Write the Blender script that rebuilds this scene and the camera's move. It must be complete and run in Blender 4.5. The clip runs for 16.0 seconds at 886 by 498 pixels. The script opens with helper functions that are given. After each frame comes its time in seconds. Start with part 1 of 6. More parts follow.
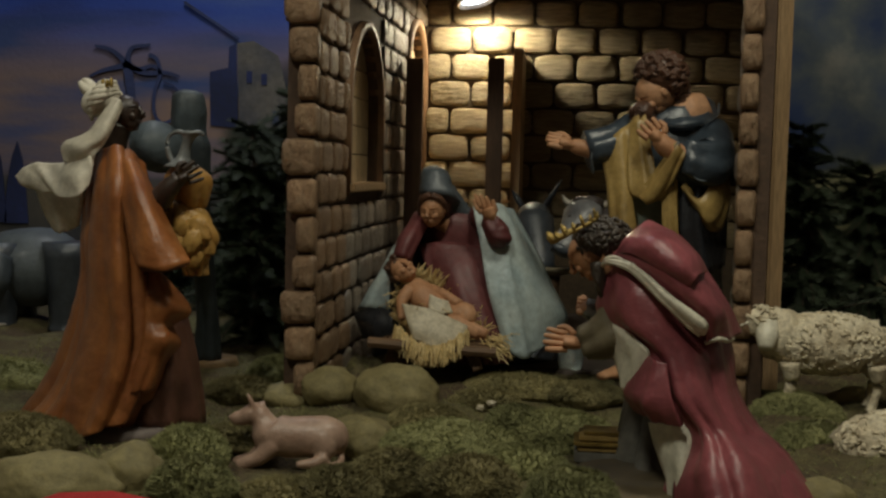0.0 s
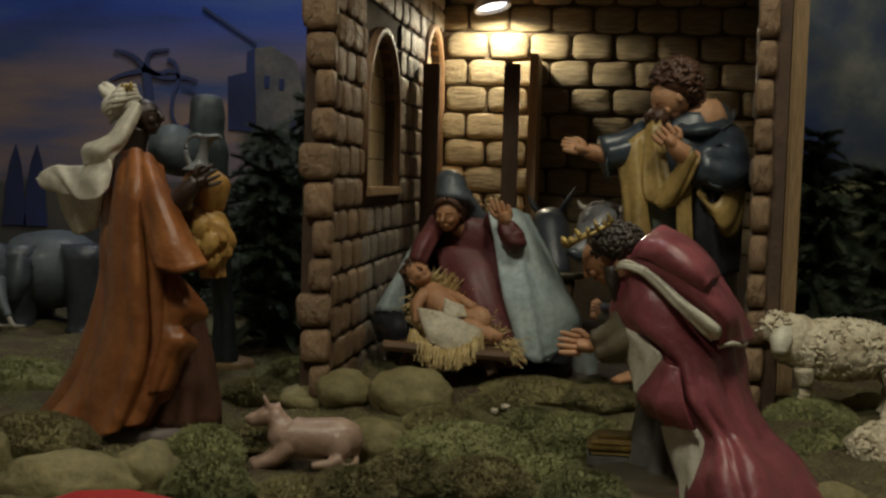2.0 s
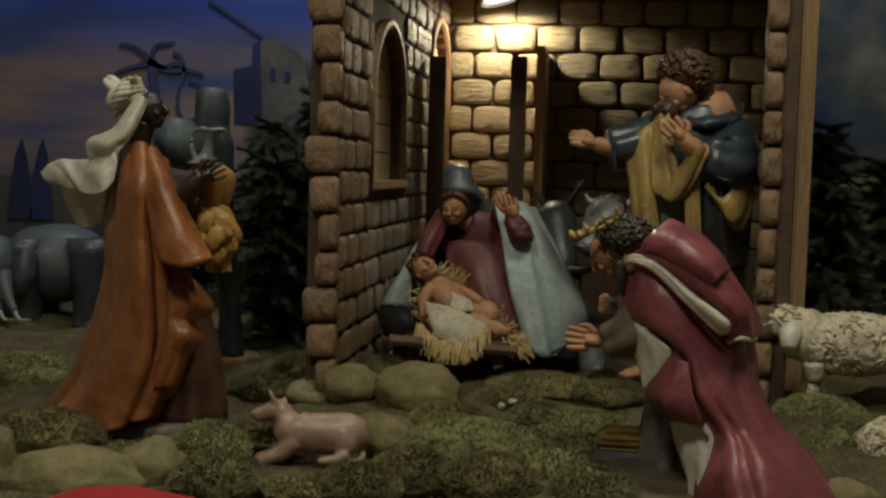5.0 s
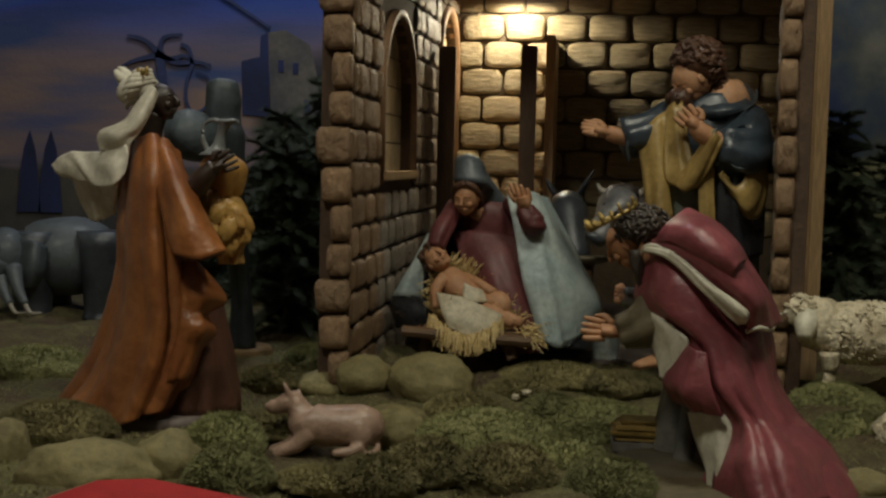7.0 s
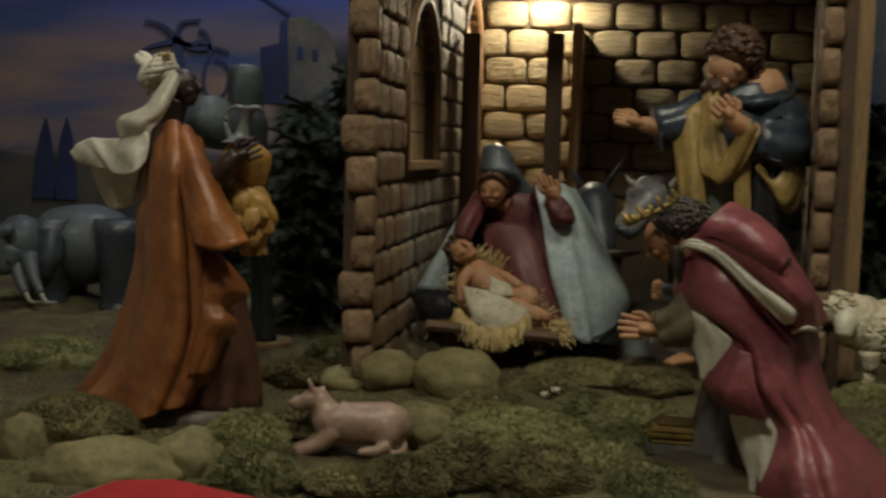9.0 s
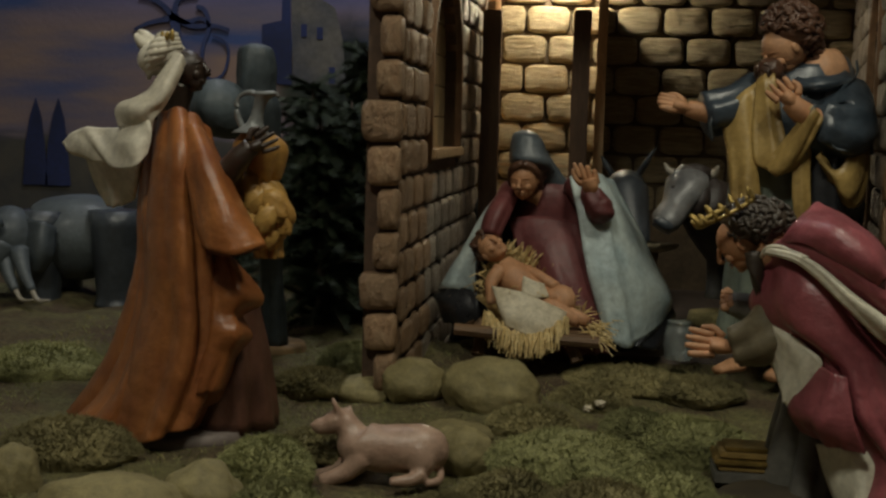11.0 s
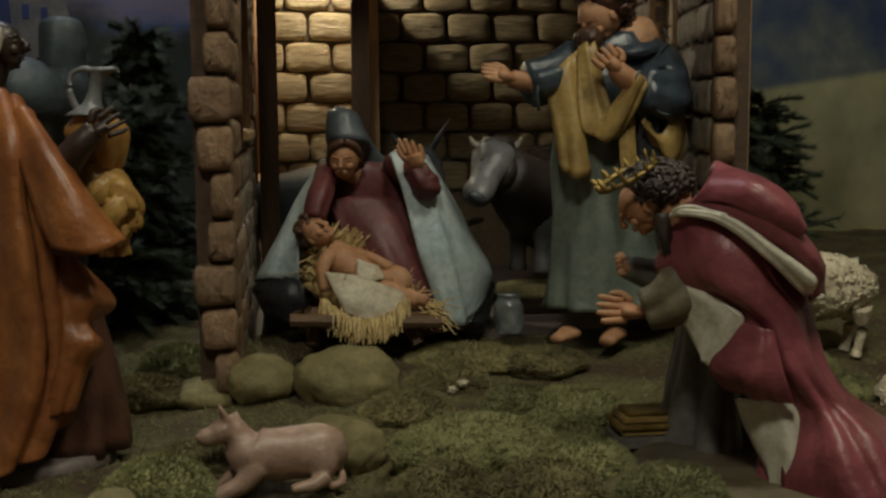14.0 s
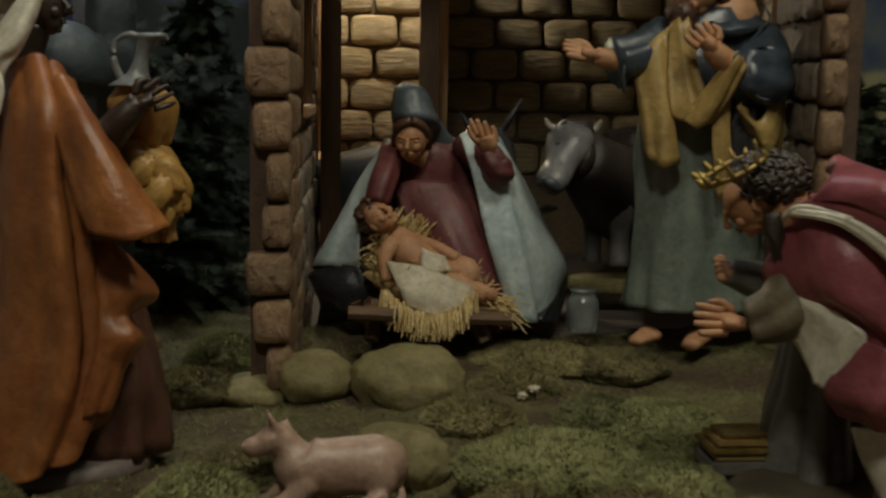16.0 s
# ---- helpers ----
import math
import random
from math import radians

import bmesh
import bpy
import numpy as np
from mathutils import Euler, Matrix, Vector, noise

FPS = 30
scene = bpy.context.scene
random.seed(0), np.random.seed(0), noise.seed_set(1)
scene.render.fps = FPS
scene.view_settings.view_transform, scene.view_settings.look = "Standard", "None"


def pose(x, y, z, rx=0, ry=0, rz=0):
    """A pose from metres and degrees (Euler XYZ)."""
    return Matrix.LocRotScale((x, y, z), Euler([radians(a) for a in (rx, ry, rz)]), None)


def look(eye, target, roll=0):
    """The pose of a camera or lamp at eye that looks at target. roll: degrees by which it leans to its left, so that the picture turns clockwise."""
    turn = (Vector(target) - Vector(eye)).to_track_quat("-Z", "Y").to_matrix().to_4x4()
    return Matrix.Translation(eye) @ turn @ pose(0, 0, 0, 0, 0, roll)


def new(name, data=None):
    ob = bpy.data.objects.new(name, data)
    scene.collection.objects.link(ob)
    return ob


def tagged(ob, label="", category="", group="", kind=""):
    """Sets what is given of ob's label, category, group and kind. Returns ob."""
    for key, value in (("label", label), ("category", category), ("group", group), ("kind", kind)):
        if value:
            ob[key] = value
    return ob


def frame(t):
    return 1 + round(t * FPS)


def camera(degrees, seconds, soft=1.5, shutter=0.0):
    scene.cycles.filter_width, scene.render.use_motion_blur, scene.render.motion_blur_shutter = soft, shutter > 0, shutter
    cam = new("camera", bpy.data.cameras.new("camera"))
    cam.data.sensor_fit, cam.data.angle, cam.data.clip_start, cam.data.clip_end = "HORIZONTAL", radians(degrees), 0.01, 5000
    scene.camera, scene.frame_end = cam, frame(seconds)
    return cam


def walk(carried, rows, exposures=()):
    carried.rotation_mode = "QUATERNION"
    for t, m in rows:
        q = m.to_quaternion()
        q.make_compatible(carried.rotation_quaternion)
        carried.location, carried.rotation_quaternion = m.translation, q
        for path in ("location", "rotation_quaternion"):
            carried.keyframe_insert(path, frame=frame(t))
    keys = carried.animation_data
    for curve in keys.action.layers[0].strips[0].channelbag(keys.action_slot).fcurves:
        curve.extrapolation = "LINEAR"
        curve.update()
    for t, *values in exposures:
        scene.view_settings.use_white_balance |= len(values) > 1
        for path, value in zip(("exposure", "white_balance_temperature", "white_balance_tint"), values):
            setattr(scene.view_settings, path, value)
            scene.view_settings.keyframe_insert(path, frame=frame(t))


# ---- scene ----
cam = camera(42.0, 16.0, soft=2.5, shutter=0.5)
PATH = [
    (0, (0.375, -1.889, 0.658), (0.159, 0.094, 0.520), 1.41),
    (0.5, (0.376, -1.891, 0.659), (0.149, 0.092, 0.520), 1.36),
    (1, (0.376, -1.894, 0.659), (0.142, 0.088, 0.524), 1.42),
    (1.5, (0.379, -1.898, 0.658), (0.137, 0.083, 0.527), 1.60),
    (2, (0.378, -1.901, 0.656), (0.134, 0.080, 0.527), 1.67),
    (2.5, (0.378, -1.904, 0.657), (0.139, 0.078, 0.528), 1.70),
    (3, (0.377, -1.902, 0.657), (0.138, 0.080, 0.527), 1.71),
    (3.5, (0.375, -1.900, 0.656), (0.130, 0.081, 0.524), 1.71),
    (6, (0.376, -1.884, 0.657), (0.114, 0.093, 0.506), 1.41),
    (6.5, (0.369, -1.883, 0.657), (0.102, 0.093, 0.501), 1.29),
    (7, (0.363, -1.881, 0.655), (0.099, 0.095, 0.498), 1.28),
    (7.5, (0.360, -1.884, 0.656), (0.103, 0.093, 0.499), 1.29),
    (8, (0.357, -1.883, 0.655), (0.103, 0.095, 0.497), 1.56),
    (8.5, (0.355, -1.868, 0.653), (0.109, 0.110, 0.490), 1.67),
    (9, (0.330, -1.829, 0.655), (0.046, 0.143, 0.479), 1.73),
    (9.2, (0.322, -1.806, 0.656), (0.002, 0.160, 0.477), 1.69),
    (11.3, (0.223, -1.637, 0.671), (-0.018, 0.337, 0.455), 1.67),
    (11.5, (0.203, -1.619, 0.662), (0.021, 0.362, 0.455), 0.82),
    (12, (0.116, -1.596, 0.671), (0.132, 0.395, 0.480), -0.39),
    (12.5, (0.047, -1.584, 0.666), (0.211, 0.401, 0.485), -1.25),
    (13, (0.011, -1.580, 0.657), (0.231, 0.398, 0.468), -1.74),
    (13.5, (-0.006, -1.584, 0.651), (0.270, 0.387, 0.451), -1.04),
    (14, (-0.006, -1.575, 0.649), (0.283, 0.391, 0.419), -0.34),
    (14.5, (-0.009, -1.574, 0.654), (0.225, 0.397, 0.409), -0.18),
    (15, (-0.007, -1.567, 0.652), (0.184, 0.408, 0.402), 0.33),
    (15.5, (-0.009, -1.567, 0.651), (0.180, 0.409, 0.400), 0.52),
    (16, (-0.006, -1.433, 0.650), (0.183, 0.540, 0.382), 0.99),
]
walk(cam, [(t, look(eye, target, roll)) for t, eye, target, roll in PATH])

# ---------------------------------------------------------------- light
world = bpy.data.worlds.new("world")
scene.world = world
world.use_nodes = True
world.node_tree.nodes["Background"].inputs[0].default_value = (0.5, 0.45, 0.4, 1)
world.node_tree.nodes["Background"].inputs[1].default_value = 0.02
scene.view_settings.exposure = 0.0


def lamp(name, kind, m, energy, colour, size=0.1, spot=60):
    data = bpy.data.lights.new(name, kind)
    data.energy, data.color = energy, colour
    if kind == "AREA":
        data.shape, data.size = "DISK", size
    else:
        data.shadow_soft_size = size
    if kind == "SPOT":
        data.spot_size, data.spot_blend = radians(spot), 0.25
    ob = new(name, data)
    ob.matrix_world = m
    return ob


# unseen fill added behind the camera to lift fronts and dark areas
lamp("fill_light_room", "AREA", look((-0.30, -2.05, 2.68), (0.2, 0.0, 0.4)), 19, (0.98, 0.96, 0.79), 0.4)
LAMP = Vector((0.104, 1.280, 1.112))
lamp("stable_bulb", "SPOT", look(LAMP + Vector((0.020, 0.004, -0.024)), LAMP + Vector((0.03, -0.02, -0.5))), 7.6, (1.0, 0.89, 0.63), 0.02, 170)
lamp("ceiling_lamp_front", "AREA", look((0.75, -0.75, 2.45), (0.6, -0.3, 0.3)), 14.5, (1.0, 0.96, 0.76), 0.45)
# unseen lamp added only to brighten the painted sky
lamp("fill_light_backdrop", "AREA", look((-0.35, 0.75, 2.5), (-0.3, 1.7, 0.8)), 13.0, (0.93, 0.97, 1.0), 0.5)

# ---------------------------------------------------------------- materials


def mat(name, base, other=None, rough=0.5, scale=8.0, detail=60.0, bump=0.3, depth=0.004, metal=0.0, coat=0.0, stretch=(1, 1, 1), var=0.25, rand=0.0, transmission=0.0):
    """A surface with variation at two scales: a wide mottle between two colours and a fine grain, with relief."""
    m = bpy.data.materials.new(name)
    m.use_nodes = True
    nt = m.node_tree
    bsdf = nt.nodes["Principled BSDF"]
    other = other or tuple(c * 0.6 for c in base)
    tc = nt.nodes.new("ShaderNodeTexCoord")
    mp = nt.nodes.new("ShaderNodeMapping")
    mp.inputs["Scale"].default_value = stretch
    geo = nt.nodes.new("ShaderNodeNewGeometry")
    if rand:
        info = nt.nodes.new("ShaderNodeObjectInfo")
        shift = nt.nodes.new("ShaderNodeVectorMath")
        shift.operation = "MULTIPLY_ADD"
        comb = nt.nodes.new("ShaderNodeCombineXYZ")
        for k in range(3):
            nt.links.new(info.outputs["Random"], comb.inputs[k])
        shift.inputs[1].default_value = (7.0, 11.0, 5.0)
        nt.links.new(comb.outputs[0], shift.inputs[0])
        nt.links.new(tc.outputs["Object"], shift.inputs[2])
        nt.links.new(shift.outputs[0], mp.inputs["Vector"])
    else:
        nt.links.new(tc.outputs["Object"], mp.inputs["Vector"])
    wide = nt.nodes.new("ShaderNodeTexNoise")
    wide.inputs["Scale"].default_value, wide.inputs["Detail"].default_value = scale, 4
    fine = nt.nodes.new("ShaderNodeTexNoise")
    fine.inputs["Scale"].default_value, fine.inputs["Detail"].default_value = detail, 5
    fine.inputs["Roughness"].default_value = 0.65
    for n in (wide, fine):
        nt.links.new(mp.outputs[0], n.inputs["Vector"])
    ramp = nt.nodes.new("ShaderNodeValToRGB")
    ramp.color_ramp.elements[0].position, ramp.color_ramp.elements[1].position = 0.36, 0.64
    ramp.color_ramp.elements[0].color, ramp.color_ramp.elements[1].color = (*other, 1), (*base, 1)
    nt.links.new(wide.outputs["Fac"], ramp.inputs[0])
    val = nt.nodes.new("ShaderNodeMapRange")
    val.inputs[1].default_value, val.inputs[2].default_value = 0.3, 0.7
    val.inputs[3].default_value, val.inputs[4].default_value = 1 - var, 1 + var
    nt.links.new(fine.outputs["Fac"], val.inputs[0])
    hsv = nt.nodes.new("ShaderNodeHueSaturation")
    nt.links.new(ramp.outputs[0], hsv.inputs["Color"])
    if rand:
        rr = nt.nodes.new("ShaderNodeMath")
        rr.operation = "MULTIPLY_ADD"
        rr.inputs[1].default_value, rr.inputs[2].default_value = 2 * rand, 1 - rand
        nt.links.new(info.outputs["Random"], rr.inputs[0])
        mul = nt.nodes.new("ShaderNodeMath")
        mul.operation = "MULTIPLY"
        nt.links.new(rr.outputs[0], mul.inputs[0])
        nt.links.new(val.outputs[0], mul.inputs[1])
        nt.links.new(mul.outputs[0], hsv.inputs["Value"])
    else:
        nt.links.new(val.outputs[0], hsv.inputs["Value"])
    nt.links.new(hsv.outputs[0], bsdf.inputs["Base Color"])
    rg = nt.nodes.new("ShaderNodeMapRange")
    rg.inputs[3].default_value, rg.inputs[4].default_value = max(0.05, rough - 0.12), min(1, rough + 0.12)
    nt.links.new(fine.outputs["Fac"], rg.inputs[0])
    nt.links.new(rg.outputs[0], bsdf.inputs["Roughness"])
    bsdf.inputs["Metallic"].default_value = metal
    bsdf.inputs["Coat Weight"].default_value = coat
    bsdf.inputs["Coat Roughness"].default_value = 0.25
    bsdf.inputs["Transmission Weight"].default_value = transmission
    if bump:
        add = nt.nodes.new("ShaderNodeMath")
        add.operation = "MULTIPLY_ADD"
        add.inputs[1].default_value = 0.6
        nt.links.new(wide.outputs["Fac"], add.inputs[0])
        nt.links.new(fine.outputs["Fac"], add.inputs[2])
        b = nt.nodes.new("ShaderNodeBump")
        b.inputs["Strength"].default_value, b.inputs["Distance"].default_value = bump, depth
        nt.links.new(add.outputs[0], b.inputs["Height"])
        nt.links.new(b.outputs[0], bsdf.inputs["Normal"])
    return m


def glazed(name, base, other=None, rough=0.34, **kw):
    kw = {"scale": 14, "detail": 90, "bump": 0.5, "depth": 0.003, "var": 0.18, "coat": 0.12, **kw}
    return mat(name, base, other, rough, **kw)


ORANGE = glazed("orange_robe_paint", (0.35, 0.13, 0.038), (0.23, 0.076, 0.024), 0.36, coat=0.12)
BROWNROBE = glazed("brown_robe_paint", (0.13, 0.055, 0.035), rough=0.45)
CREAM = glazed("cream_cloth_paint", (0.70, 0.65, 0.54), (0.55, 0.50, 0.40), 0.55)
DARKSKIN = glazed("dark_skin_paint", (0.045, 0.028, 0.02), rough=0.38)
SKIN = glazed("skin_paint", (0.50, 0.27, 0.145), (0.40, 0.195, 0.095), 0.58, coat=0.0)
YELLOW = glazed("ochre_cloth_paint", (0.46, 0.27, 0.075), (0.33, 0.17, 0.04), 0.42)
RED = glazed("wine_red_paint", (0.15, 0.042, 0.042), (0.095, 0.025, 0.026), 0.52, coat=0.03)
ROSE = glazed("crimson_cloak_paint", (0.30, 0.082, 0.094), (0.20, 0.05, 0.060), 0.36, coat=0.10)
PALEBLUE = glazed("pale_blue_cloak_paint", (0.47, 0.54, 0.53), (0.34, 0.42, 0.44), 0.42)
LINING = glazed("off_white_lining_paint", (0.72, 0.68, 0.55), (0.60, 0.56, 0.44), 0.45)
DARKBLUE = glazed("slate_blue_paint", (0.045, 0.060, 0.078), (0.028, 0.038, 0.050), 0.32, coat=0.2)
VEIL = glazed("slate_veil_paint", (0.085, 0.10, 0.115), (0.05, 0.062, 0.072), 0.42, coat=0.08)
NIGHT = glazed("black_lining_paint", (0.026, 0.028, 0.034), rough=0.3, coat=0.3)
GREENROBE = glazed("grey_green_robe_paint", (0.175, 0.205, 0.17), (0.115, 0.14, 0.12), 0.36)
OLIVE = glazed("olive_sleeve_paint", (0.20, 0.165, 0.10), rough=0.5)
OCHRE2 = glazed("mustard_cloak_paint", (0.40, 0.27, 0.09), (0.26, 0.17, 0.055), 0.42)
HAIR = glazed("dark_hair_paint", (0.05, 0.036, 0.025), rough=0.4, detail=160, bump=0.8)
BROWNHAIR = glazed("brown_hair_paint", (0.095, 0.043, 0.024), rough=0.35, detail=160, bump=0.8)
GOLD = mat("gilded_paint", (0.44, 0.31, 0.10), rough=0.48, metal=0.8, scale=40, detail=200)
SILVER = mat("silvery_jug_paint", (0.22, 0.23, 0.23), rough=0.4, metal=0.2, scale=20)
STEEL = glazed("blue_grey_paint", (0.06, 0.078, 0.09), (0.03, 0.04, 0.048), 0.58, coat=0.05)
ELEPH = glazed("elephant_grey_paint", (0.085, 0.10, 0.11), (0.05, 0.06, 0.068), 0.6)
IVORY = glazed("ivory_paint", (0.36, 0.32, 0.26), rough=0.4)
DONKEY = glazed("donkey_grey_paint", (0.06, 0.07, 0.085), rough=0.35)
OXWHITE = glazed("ox_muzzle_paint", (0.20, 0.20, 0.205), (0.08, 0.08, 0.085), 0.35)
OXBLACK = glazed("ox_coat_paint", (0.042, 0.032, 0.030), rough=0.45, coat=0.0)
WOOL = mat("wool_paint", (0.74, 0.66, 0.49), (0.58, 0.49, 0.34), 0.6, scale=30, detail=120, bump=0.7, depth=0.005)
DOGM = glazed("pink_buff_paint", (0.42, 0.285, 0.215), (0.33, 0.205, 0.15), 0.36)
STRAW = mat("straw", (0.72, 0.56, 0.28), (0.55, 0.39, 0.16), 0.5, scale=60, detail=200, bump=0.2)
MANGERW = mat("manger_wood", (0.16, 0.09, 0.045), rough=0.6, scale=12, detail=60, stretch=(1, 6, 6))
CLOTH = mat("white_linen_paint", (0.56, 0.50, 0.38), (0.44, 0.38, 0.27), 0.55, scale=20, detail=120)
BRICKM = mat("tan_stone_block", (0.35, 0.28, 0.165), (0.25, 0.19, 0.105), 0.55, scale=1.5, detail=3.2, bump=1.0, depth=0.007, stretch=(1.0, 1, 5.5), var=0.3, rand=0.14)
REDBRICK = mat("reddish_stone_block", (0.33, 0.215, 0.125), (0.26, 0.155, 0.085), 0.55, scale=2.5, detail=9, bump=0.9, depth=0.006, rand=0.2)
GREYBRICK = mat("grey_brown_stone_block", (0.36, 0.30, 0.245), (0.26, 0.21, 0.165), 0.42, scale=2.5, detail=9, bump=0.9, depth=0.006, rand=0.2)
MORTAR = mat("dark_mortar", (0.13, 0.09, 0.052), rough=0.8, scale=12, detail=90, bump=0.5)
MORTARL = mat("brown_mortar", (0.115, 0.068, 0.042), rough=0.8, scale=12, detail=90, bump=0.5)
PLANK = mat("dark_brown_board", (0.15, 0.082, 0.044), rough=0.5, scale=6, detail=40, stretch=(6, 6, 0.8), bump=0.2)
PALEWOOD = mat("pale_wood", (0.48, 0.32, 0.175), (0.38, 0.245, 0.125), 0.55, scale=5, detail=40, stretch=(8, 8, 0.7), bump=0.25)
ARCHW = mat("brown_arch_trim", (0.30, 0.17, 0.09), rough=0.55, scale=10, detail=60, bump=0.3)
BEIGE = mat("beige_tile_board", (0.52, 0.41, 0.25), (0.45, 0.34, 0.19), rough=0.5, scale=5, detail=40, bump=0.1)
MOSSG = mat("moss_soil", (0.16, 0.145, 0.058), (0.092, 0.06, 0.032), 0.95, scale=9, detail=110, bump=1.0, depth=0.012, var=0.5)
MOSS = mat("grey_green_moss", (0.30, 0.295, 0.125), (0.18, 0.18, 0.072), 0.95, scale=14, detail=140, bump=1.0, depth=0.01, var=0.35, rand=0.25)
MOSSB = mat("olive_moss", (0.33, 0.28, 0.125), (0.18, 0.155, 0.066), 0.95, scale=14, detail=140, bump=1.0, depth=0.01, var=0.35, rand=0.2)
ROCK = mat("yellow_green_rock", (0.24, 0.20, 0.09), (0.165, 0.135, 0.058), 0.75, scale=10, detail=70, bump=0.5, depth=0.006, rand=0.15)
BOARD = mat("grey_brown_floor_board", (0.165, 0.13, 0.115), rough=0.6, scale=6, detail=60, bump=0.15)
FIR = mat("dark_fir_needles", (0.032, 0.048, 0.022), rough=0.7, scale=20, detail=80, bump=0)
TWIG = mat("twig_bark", (0.06, 0.04, 0.025), rough=0.8)
REDCLOTH = mat("red_felt", (0.42, 0.018, 0.018), (0.34, 0.012, 0.014), 0.9, scale=20, detail=300, bump=0.3)
BOXWOOD = mat("box_wood", (0.30, 0.19, 0.09), rough=0.5, stretch=(1, 6, 6))
ROOM = mat("room_plaster", (0.80, 0.76, 0.68), rough=0.9, scale=2, detail=30, bump=0.1)
BASEB = mat("brown_base_paint", (0.12, 0.09, 0.048), (0.08, 0.06, 0.03), 0.7, scale=10, detail=60, bump=0.4)
GREYROBE = glazed("grey_gown_paint", (0.19, 0.18, 0.155), (0.12, 0.115, 0.10), 0.45)
STONEFLOOR = mat("stone_floor", (0.34, 0.30, 0.25), rough=0.5, scale=2, detail=40, bump=0.1)
METALW = mat("white_enamel", (0.75, 0.75, 0.75), rough=0.3, scale=10)
PAINTDARK = mat("painted_dark_blue", (0.014, 0.022, 0.085), rough=0.85, scale=5)
PAINTPALM = mat("painted_palm", (0.028, 0.040, 0.115), rough=0.85, scale=5)
PAINTTENT = mat("painted_tower_face", (0.105, 0.095, 0.085), (0.045, 0.048, 0.065), 0.85, scale=8)


def emitter(name, colour, strength):
    m = bpy.data.materials.new(name)
    m.use_nodes = True
    b = m.node_tree.nodes["Principled BSDF"]
    b.inputs["Emission Color"].default_value, b.inputs["Emission Strength"].default_value = (*colour, 1), strength
    return m


def sky_paint():
    """A painted dusk sky: blue above, dull pink streaks, dark land below; greener and darker towards the hills on one side."""
    m = mat("painted_sky", (0.02, 0.04, 0.16), rough=0.85)
    nt = m.node_tree
    bsdf = nt.nodes["Principled BSDF"]
    tc = nt.nodes.new("ShaderNodeTexCoord")
    sep = nt.nodes.new("ShaderNodeSeparateXYZ")
    nt.links.new(tc.outputs["Object"], sep.inputs[0])
    mp = nt.nodes.new("ShaderNodeMapping")
    mp.inputs["Scale"].default_value = (1.2, 1, 6.5)
    mp.inputs["Rotation"].default_value = (0, 0.10, 0)
    nt.links.new(tc.outputs["Object"], mp.inputs[0])
    n1 = nt.nodes.new("ShaderNodeTexNoise")
    n1.inputs["Scale"].default_value, n1.inputs["Detail"].default_value = 1.3, 6
    nt.links.new(mp.outputs[0], n1.inputs[0])
    n2 = nt.nodes.new("ShaderNodeTexNoise")
    n2.inputs["Scale"].default_value, n2.inputs["Detail"].default_value = 4.5, 6
    nt.links.new(tc.outputs["Object"], n2.inputs[0])

    def ramp(stops):
        r = nt.nodes.new("ShaderNodeValToRGB")
        els = r.color_ramp.elements
        while len(els) < len(stops):
            els.new(0.5)
        for e, (p, c) in zip(els, stops):
            e.position, e.color = p, (*c, 1)
        return r

    def mix(a, b, fac):
        x = nt.nodes.new("ShaderNodeMix")
        x.data_type = "RGBA"
        nt.links.new(fac, x.inputs[0])
        nt.links.new(a, x.inputs[6])
        nt.links.new(b, x.inputs[7])
        return x.outputs[2]

    def smooth(sock, lo, hi):
        r = nt.nodes.new("ShaderNodeMapRange")
        r.interpolation_type = "SMOOTHSTEP"
        r.inputs[1].default_value, r.inputs[2].default_value = lo, hi
        nt.links.new(sock, r.inputs[0])
        return r.outputs[0]

    def wobble(sock, amount, source):
        w = nt.nodes.new("ShaderNodeMath")
        w.operation = "MULTIPLY_ADD"
        w.inputs[1].default_value = amount
        nt.links.new(source, w.inputs[0])
        nt.links.new(sock, w.inputs[2])
        return w.outputs[0]

    blue = ramp([(0.3, (0.010, 0.026, 0.15)), (0.5, (0.022, 0.054, 0.28)), (0.7, (0.055, 0.095, 0.26))])
    nt.links.new(n1.outputs[0], blue.inputs[0])
    pink = ramp([(0.34, (0.04, 0.065, 0.18)), (0.5, (0.14, 0.11, 0.14)), (0.66, (0.23, 0.15, 0.12))])
    nt.links.new(n1.outputs[0], pink.inputs[0])
    low = wobble(sep.outputs["Z"], 0.35, n1.outputs[0])
    sky = mix(pink.outputs[0], blue.outputs[0], smooth(low, 1.12, 1.34))
    land = ramp([(0.35, (0.02, 0.025, 0.035)), (0.65, (0.075, 0.065, 0.05))])
    nt.links.new(n2.outputs[0], land.inputs[0])
    left = mix(land.outputs[0], sky, smooth(low, 0.74, 0.80))
    clouds = ramp([(0.38, (0.03, 0.05, 0.12)), (0.55, (0.10, 0.115, 0.12)), (0.72, (0.27, 0.25, 0.20))])
    nt.links.new(n2.outputs[0], clouds.inputs[0])
    hills = ramp([(0.35, (0.20, 0.20, 0.11)), (0.65, (0.40, 0.37, 0.21))])
    nt.links.new(n2.outputs[0], hills.inputs[0])
    slope = wobble(sep.outputs["Z"], -0.14, sep.outputs["X"])
    right = mix(hills.outputs[0], clouds.outputs[0], smooth(slope, 0.50, 0.53))
    whole = mix(left, right, smooth(sep.outputs["X"], 0.25, 0.6))
    woods = ramp([(0.35, (0.006, 0.009, 0.008)), (0.65, (0.02, 0.027, 0.018))])
    nt.links.new(n2.outputs[0], woods.inputs[0])
